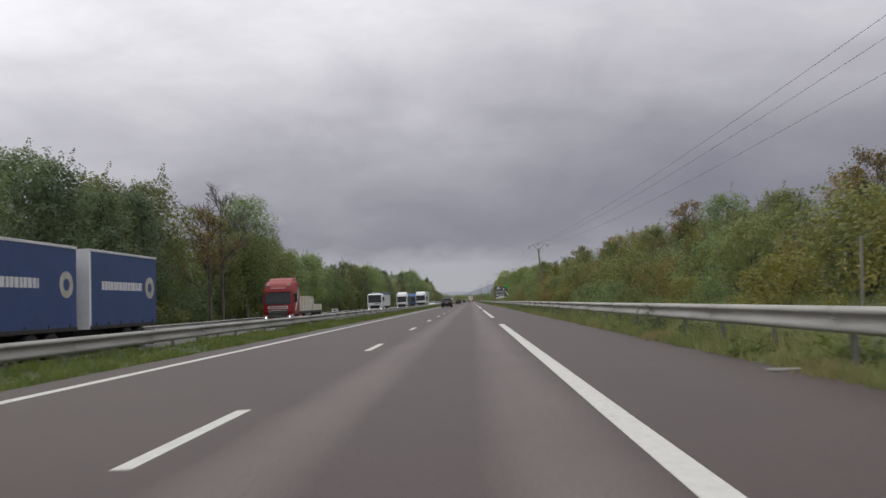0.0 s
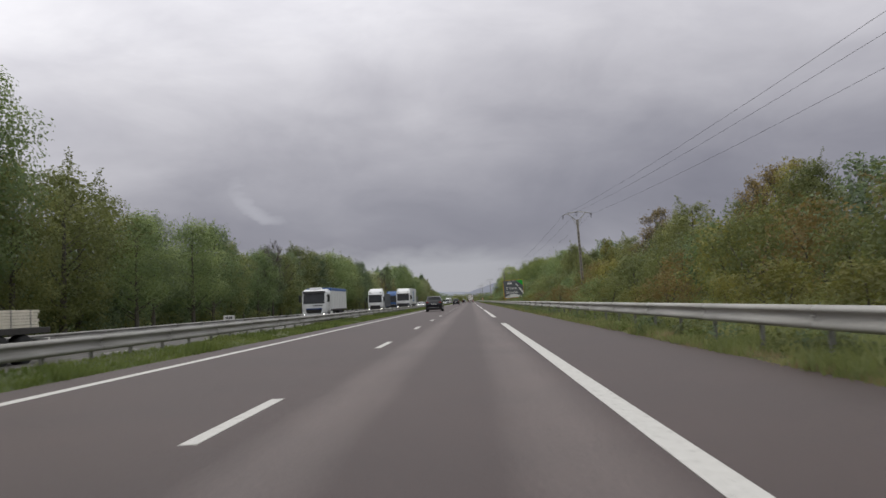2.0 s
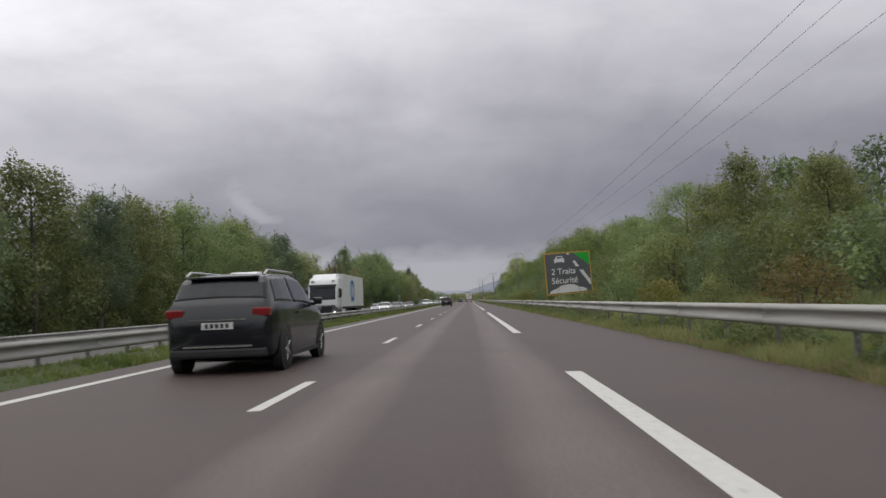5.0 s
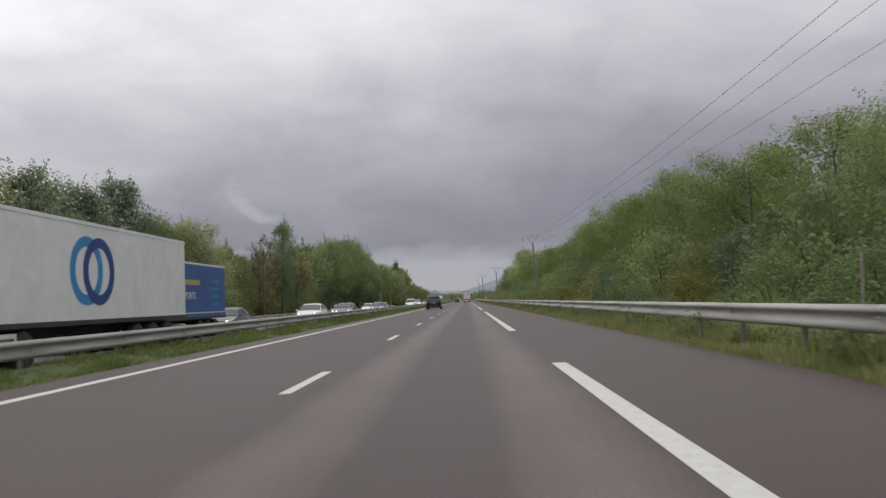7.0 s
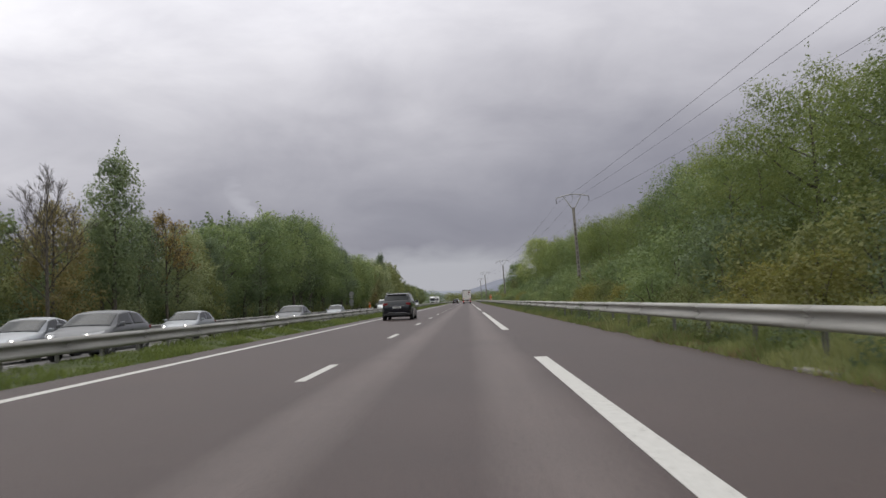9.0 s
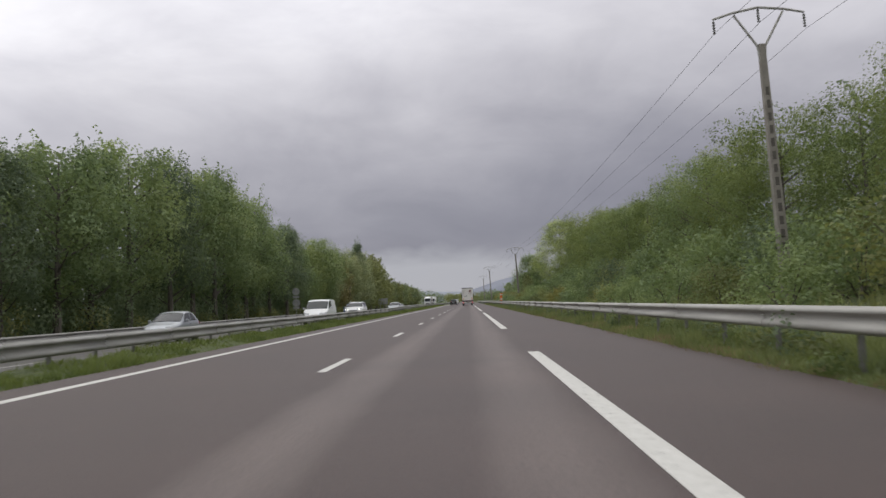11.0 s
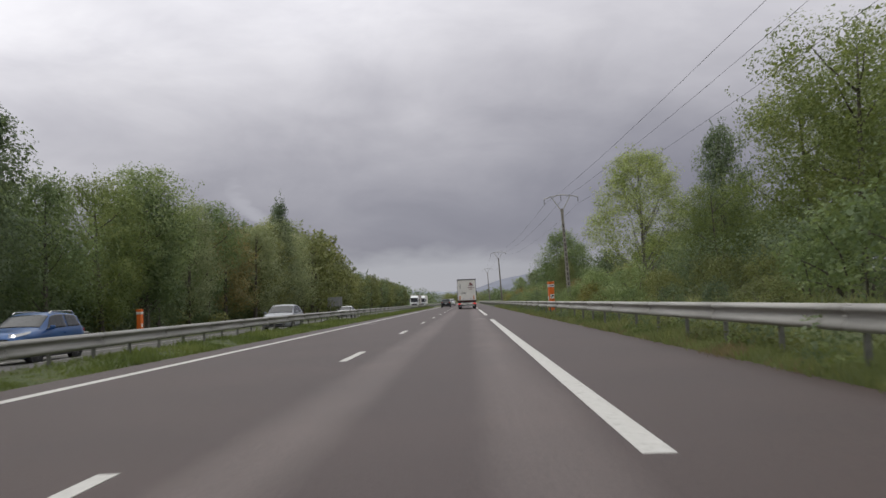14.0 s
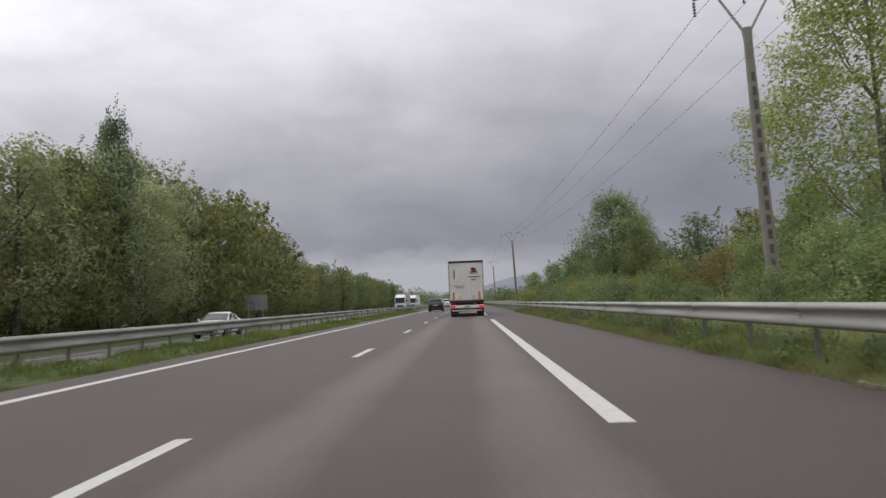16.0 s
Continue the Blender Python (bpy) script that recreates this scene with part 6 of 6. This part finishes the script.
def safety_sign():
    """A square board that tells drivers to keep two line lengths apart."""
    W, Hh = 3.60, 3.01
    s = empty("road_sign", pose(5.51, 184.35, 1.12, 0, -2.7, 18), "slate grey square safety distance sign with yellow border", "road sign")
    part("border", boxed(0, W, 0, 0.05, 0, Hh, bevel=0.012), SIGN_YELLOW, s, "yellow border")
    part("face", boxed(0.06, W - 0.06, -0.006, 0.0, 0.06, Hh - 0.06), SLATE, s, "slate grey sign face")

    def shape(name, pts, mat, d=0.010):
        return part(name, prism(bmesh.new(), [(x * W, (1 - y) * Hh) for x, y in pts], "y", -d, -0.006), mat, s)
    shape("green_corner", [(0.64, 0.025), (0.975, 0.025), (0.975, 0.34)], SIGN_GREEN)
    shape("white_dash", [(0.485, 0.025), (0.535, 0.025), (0.555, 0.06), (0.50, 0.06)], SIGN_WHITE)
    shape("white_dash", [(0.605, 0.215), (0.665, 0.215), (0.75, 0.36), (0.675, 0.36)], SIGN_WHITE)
    shape("white_dash", [(0.735, 0.445), (0.82, 0.445), (0.97, 0.69), (0.97, 0.81), (0.955, 0.81)], SIGN_WHITE)
    shape("car_icon", [(0.215, 0.24), (0.205, 0.16), (0.235, 0.145), (0.265, 0.085), (0.385, 0.085), (0.415, 0.145), (0.435, 0.16), (0.425, 0.24), (0.385, 0.24), (0.385, 0.225), (0.255, 0.225), (0.255, 0.24)], SIGN_WHITE)
    shape("icon_window", [(0.262, 0.14), (0.28, 0.102), (0.37, 0.102), (0.388, 0.14)], SLATE, 0.013)
    shape("bonnet_icon", [(0.045, 0.965), (0.07, 0.92), (0.13, 0.88), (0.22, 0.855), (0.29, 0.80), (0.38, 0.775), (0.52, 0.77), (0.62, 0.79), (0.70, 0.845), (0.80, 0.865), (0.86, 0.90), (0.885, 0.945), (0.88, 0.965)], SIGN_WHITE)
    for x0, x1 in ((0.215, 0.285), (0.735, 0.665)):
        shape("icon_line", [(x0, 0.96), (x0 + 0.006, 0.96), (x1 + 0.006, 0.80), (x1, 0.80)], SLATE, 0.013)
    for words, x, y, size in (("2 Traits", 0.125, 0.515, 0.60), ("Sécurité", 0.115, 0.735, 0.62)):
        c = bpy.data.curves.new("lettering", "FONT")
        c.body, c.size, c.extrude, c.offset, c.shear = words, size, 0.002, 0.006, 0.06
        c.materials.append(SIGN_WHITE)
        t = new("lettering", c)
        t.parent = s
        t.matrix_basis = pose(x * W, -0.009, (1 - y) * Hh, 90, 0, 0) @ Matrix.Diagonal((1.02, 1, 1, 1))
    for x in (0.75, 2.75):
        part("sign_post", boxed(x - 0.07, x + 0.07, 0.055, 0.15, -1.5, Hh * 0.8, bevel=0.01), WOOD, s, "pale square post")
    for z in (0.6, 2.3):
        part("cross_rail", boxed(0.2, W - 0.2, 0.05, 0.055, z, z + 0.08), SIGN_BACK, s)
    return s


safety_sign()


def emergency_post(x, y, height, z, turn, label):
    s = empty("emergency_phone", pose(x, y, z, 0, 0, turn), label, "emergency phone")
    part("housing", boxed(-0.165, 0.165, -0.15, 0.15, 0.0, height, bevel=0.035), ORANGE, s)
    part("cap", boxed(-0.18, 0.18, -0.165, 0.165, height - 0.06, height + 0.03, bevel=0.02), ORANGE, s)
    b = part("white_band", boxed(-0.171, 0.171, -0.156, 0.156, height - 0.30, height - 0.13), INK_PALE, s, "white band with dark lettering")
    bars(b, "lettering", -0.12, 0.12, -0.157, height - 0.245, 0.06, INK, 8)
    p = part("pictogram", boxed(-0.11, 0.13, -0.162, -0.148, 0.98, 1.24), SIGN_WHITE, s, "white telephone pictogram")
    part("receiver", prism(bmesh.new(), [(-0.07, 1.02), (-0.02, 1.04), (0.0, 1.09), (0.05, 1.13), (0.10, 1.12), (0.11, 1.17), (0.06, 1.21), (-0.02, 1.17), (-0.06, 1.10)], "y", -0.168, -0.163), INK, p)
    part("side_mark", boxed(-0.173, -0.163, -0.06, 0.10, 0.9, 1.12), SIGN_WHITE, s)


emergency_post(5.15, 402.9, 1.98, ground_z(5.38), 12, "orange emergency phone pillar behind the barrier")
emergency_post(-21.9, 406.8, 2.05, ground_z(-21.9), 170, "orange emergency phone pillar on the far side")


def disc_sign(x, y):
    s = empty("road_sign", pose(x, y, ground_z(x)), "grey backs of round signs on a pole", "road sign")
    part("pole", tube(bmesh.new(), [(0, 0, -0.2), (0, 0, 4.3)], [0.045, 0.045], 8), ZINC, s)
    for z, r in ((3.85, 0.48), (2.4, 0.48)):
        d = part("disc", prism(bmesh.new(), [(r * math.cos(a), r * math.sin(a)) for a in (2 * math.pi * k / 28 for k in range(28))], "y", 0.05, 0.075), SIGN_BACK, s)
        d.location = (0, 0, z)
    for z in (3.0, 1.6):
        part("plate", boxed(-0.40, 0.40, 0.05, 0.07, z, z + 0.30), SIGN_BACK, s)


disc_sign(-22.3, 381.5)


def board_back(x, y, w, h, z):
    s = empty("road_sign", pose(x, y, ground_z(x)), "grey back of a rectangular sign board", "road sign")
    part("panel", boxed(-w / 2, w / 2, 0, 0.05, z, z + h, bevel=0.01), SIGN_BACK, s)
    for dx in (-w * 0.3, w * 0.3):
        part("post", tube(bmesh.new(), [(dx, -0.05, -0.2), (dx, -0.05, z + h * 0.8)], [0.05, 0.05], 8), ZINC, s)


board_back(-22.4, 488.0, 2.5, 1.6, 1.75)
for px, py in ((-19.65, 115.0),):
    s = empty("marker_plate", pose(px, py, 0.28), "small white distance marker on the far barrier", "marker")
    part("plate", boxed(-0.45, 0.45, -0.02, 0.02, 0.0, 0.36, bevel=0.01), SIGN_WHITE, s)
    part("bracket", boxed(-0.03, 0.03, -0.02, 0.03, -0.25, 0.05), ZINC, s)
    bars(s, "lettering", -0.28, 0.28, -0.021, 0.09, 0.18, INK, 3)
for px, py, h in ((8.0, 16.4, 1.85), (7.6, 193.4, 1.5), (9.0, 120.0, 1.5)):
    s = empty("stake", pose(px, py, ground_z(px), 1.5, 2, 0), "thin weathered grey fence stake", "post")
    part("stake_shaft", boxed(-0.026, 0.026, -0.026, 0.026, -0.2, h, bevel=0.008), CONCRETE, s)
for px, py, a, b2 in ((4.15, 10.5, 0.24, 0.13), (4.5, 103.6, 0.22, 0.4), (4.55, 238.1, 0.25, 0.5), (4.62, 412.6, 0.28, 1.0), (4.35, 47.1, 0.2, 0.35)):
    s = new("drain_slab", mesh_of("drain_slab", boxed(-a, a, -b2, b2, -0.06, 0.035, bevel=0.015), SLAB_CONCRETE))
    s.matrix_basis = pose(px, py, ground_z(px) if px > 4.3 else -0.018, 0, 0, 4)
    tagged(s, "pale concrete drain slab at the asphalt's edge", "concrete slab")
for xa, xb, yy in ((0.46, 1.02, 400.65), (-5.76, -5.20, 398.8)):
    stripe(yy - 0.09, yy + 0.09, xa, xb, flat_z, marks, "cross_mark")


def power_pole(x, y, top, strain, z0=None):
    """A concrete pole with dark painted slots, a V-shaped steel head and three insulators."""
    base = ground_z(x) if z0 is None else z0
    tilt = 2.2
    s = empty("power_pole", pose(x + (top - base) * math.tan(radians(tilt)), y, base, 0, -tilt, 0), "tapered concrete power pole with a V-shaped steel head", "power pole", "power line")
    h = top - base
    bm = loft([[(-0.19, -0.17, -0.5), (0.19, -0.17, -0.5), (0.19, 0.17, -0.5), (-0.19, 0.17, -0.5)], [(-0.11, -0.10, h), (0.11, -0.10, h), (0.11, 0.10, h), (-0.11, 0.10, h)]])
    bmesh.ops.bevel(bm, geom=[e for e in bm.edges if abs((e.verts[0].co - e.verts[1].co).z) > 1], offset=0.02, segments=1, affect="EDGES")
    shaft = part("shaft", bm, CONCRETE, s)
    z = 0.9
    while z < h - 1.6:
        t = z / h
        f = 0.17 + (0.10 - 0.17) * t
        # thin plate on the shaft's face; the shade inside a slot is its colour
        part("slot_shade", boxed(-0.05 - 0.03 * (1 - t), 0.05 + 0.03 * (1 - t), -f - 0.006, -f + 0.02, z, z + 0.30, bevel=0.004, segments=1), RECESS_SHADE, shaft)
        z += 0.46
    up = 0.0 if strain else 0.42
    for sx in (1, -1):
        part("head_brace", tube(bmesh.new(), [(sx * 0.05, 0, h - 0.9), (sx * 0.14, 0, h - 0.05), (sx * (1.0 - 0.3 * up), 0, h + 0.72 + up)], [0.045, 0.045, 0.04], 6), ZINC, s, "grey steel brace")
        if strain:
            part("head_strut", tube(bmesh.new(), [(sx * 0.1, 0, h - 0.65), (sx * 0.62, 0, h + 0.35)], [0.03, 0.03], 5), ZINC, s)
    part("cross_arm", tube(bmesh.new(), [(-1.62, 0, h + 0.62 + up), (-0.9, 0, h + 0.80 + up), (0, 0, h + 0.93 + up), (0.9, 0, h + 0.80 + up), (1.62, 0, h + 0.62 + up)], [0.04, 0.045, 0.045, 0.045, 0.04], 6), ZINC, s, "grey steel cross arm")
    for dx, dz in ((-1.6, 0.62 + up), (0.0, 0.93 + up), (1.6, 0.62 + up)):
        ins = bmesh.new()
        if strain:
            for sy in (1, -1):
                tube(ins, [(dx, 0, h + dz), (dx, sy * 0.55, h + dz - 0.06)], [0.05, 0.05], 6)
            n = 7
            tube(ins, [(dx, -0.55 + 1.1 * k / n, h + dz - 0.06 - 0.45 * math.sin(math.pi * k / n)) for k in range(n + 1)], [0.02] * (n + 1), 5)
        else:
            for k in range(5):
                tube(ins, [(dx, 0, h + dz - 0.06 - k * 0.1), (dx, 0, h + dz - 0.13 - k * 0.1)], [0.028, 0.06], 7)
        part("insulator", ins, PORCELAIN, s, "dark insulator string")
    return [(x + dx, y, base + h + dz - (0.06 if strain else 0.56)) for dx, dz in ((-1.6, 0.62 + up), (0.0, 0.93 + up), (1.6, 0.62 + up))]


LINE = [(14.9, -25.0, 9.9, False), (12.45, 142.2, 9.8, True), (10.85, 306.5, 9.75, False), (9.35, 430.0, 9.5, False), (6.9, 525.0, 10.0, False), (6.6, 612.0, 10.0, False)]
heads = [power_pole(*q) for q in LINE]
for k in range(3):
    for a, b2 in zip(heads, heads[1:]):
        p, q = Vector(a[k]), Vector(b2[k])
        sag = (q - p).length * 0.0105
        n = 14
        pts = [p.lerp(q, i / n) - Vector((0, 0, 4 * sag * (i / n) * (1 - i / n))) for i in range(n + 1)]
        w = new("power_line", mesh_of("power_line", tube(bmesh.new(), pts, [0.0075] * (n + 1), 5), WIRE))
        tagged(w, "thin dark overhead power line sagging between poles", "power line", "overhead lines")


# ---- far distance ----
def far_hill(name, y, x0, x1, low, height, colour, seed, label):
    # the haze of the air is put into the hills' base colour
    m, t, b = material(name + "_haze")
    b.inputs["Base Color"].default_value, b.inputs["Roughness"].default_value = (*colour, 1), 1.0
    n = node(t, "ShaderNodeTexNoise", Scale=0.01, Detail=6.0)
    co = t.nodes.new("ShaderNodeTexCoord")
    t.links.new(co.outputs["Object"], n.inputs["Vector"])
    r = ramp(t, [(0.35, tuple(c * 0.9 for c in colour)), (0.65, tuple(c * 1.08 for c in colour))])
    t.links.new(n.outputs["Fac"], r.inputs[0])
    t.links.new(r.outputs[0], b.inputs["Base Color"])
    bm = bmesh.new()
    cols = 70
    prev = None
    for i in range(cols + 1):
        x = x0 + (x1 - x0) * i / cols
        u = i / cols
        h = height(x) + low * 0.12 * noise.noise(Vector((x * 0.006, seed, 0))) + low * 0.05 * noise.noise(Vector((x * 0.03, seed, 4)))
        ring = [bm.verts.new((x, y - 260, -8)), bm.verts.new((x, y - 90, h * 0.62)), bm.verts.new((x, y, h)), bm.verts.new((x, y + 200, -8))]
        if prev:
            for k in range(3):
                bm.faces.new((prev[k], ring[k], ring[k + 1], prev[k + 1]))
        prev = ring
    tagged(new(name, mesh_of(name, bm, m, True)), label, "hill", kind="structure")


far_hill("backdrop", 4300, -1800, 1800, 60, lambda x: 42 + 22 * math.exp(-((x + 500) / 400) ** 2), (0.25, 0.27, 0.31), 2, "hazy pale blue-grey far hills under the clouds")
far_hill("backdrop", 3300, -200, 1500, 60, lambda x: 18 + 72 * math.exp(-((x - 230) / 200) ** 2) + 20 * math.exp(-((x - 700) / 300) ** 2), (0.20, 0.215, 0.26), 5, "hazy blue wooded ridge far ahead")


def far_wood(name, rows, seed, mat, label):
    """Distant woods as clumps of leaves, joined."""
    r = np.random.default_rng(seed)
    pts = []
    for x, yy, h in rows:
        n = 220
        d = r.normal(0, 1, (n, 3))
        d /= np.linalg.norm(d, axis=1, keepdims=True)
        pts.append(np.array([x, yy, h * 0.5]) + d * np.array([h * 0.55, h * 0.55, h * 0.5]) * r.uniform(0.6, 1.05, (n, 1)))
    p = np.concatenate(pts)
    v = leaves(r, p, r.normal(0, 1, p.shape), 0.5, 0.4)
    tagged(new(name, leaf_mesh(name, v, mat)), label, "woodland", kind="stuff")


rw = random.Random(9)
far_wood("far_woodland", [(rw.uniform(-150, -24), rw.uniform(700, 1000), rw.uniform(7, 11)) for _ in range(110)] + [(rw.uniform(12, 150), rw.uniform(620, 1000), rw.uniform(5, 9)) for _ in range(120)], 51, LEAF_DARK, "distant dark green woodland beside the motorway")
far_wood("far_woodland", [(rw.uniform(-30, 60), rw.uniform(1230, 1300), rw.uniform(8, 13)) for _ in range(60)] + [(rw.uniform(-500, 500), rw.uniform(1350, 1800), rw.uniform(8, 15)) for _ in range(140)], 52, LEAF_OLIVE, "distant woodland across the end of the road")
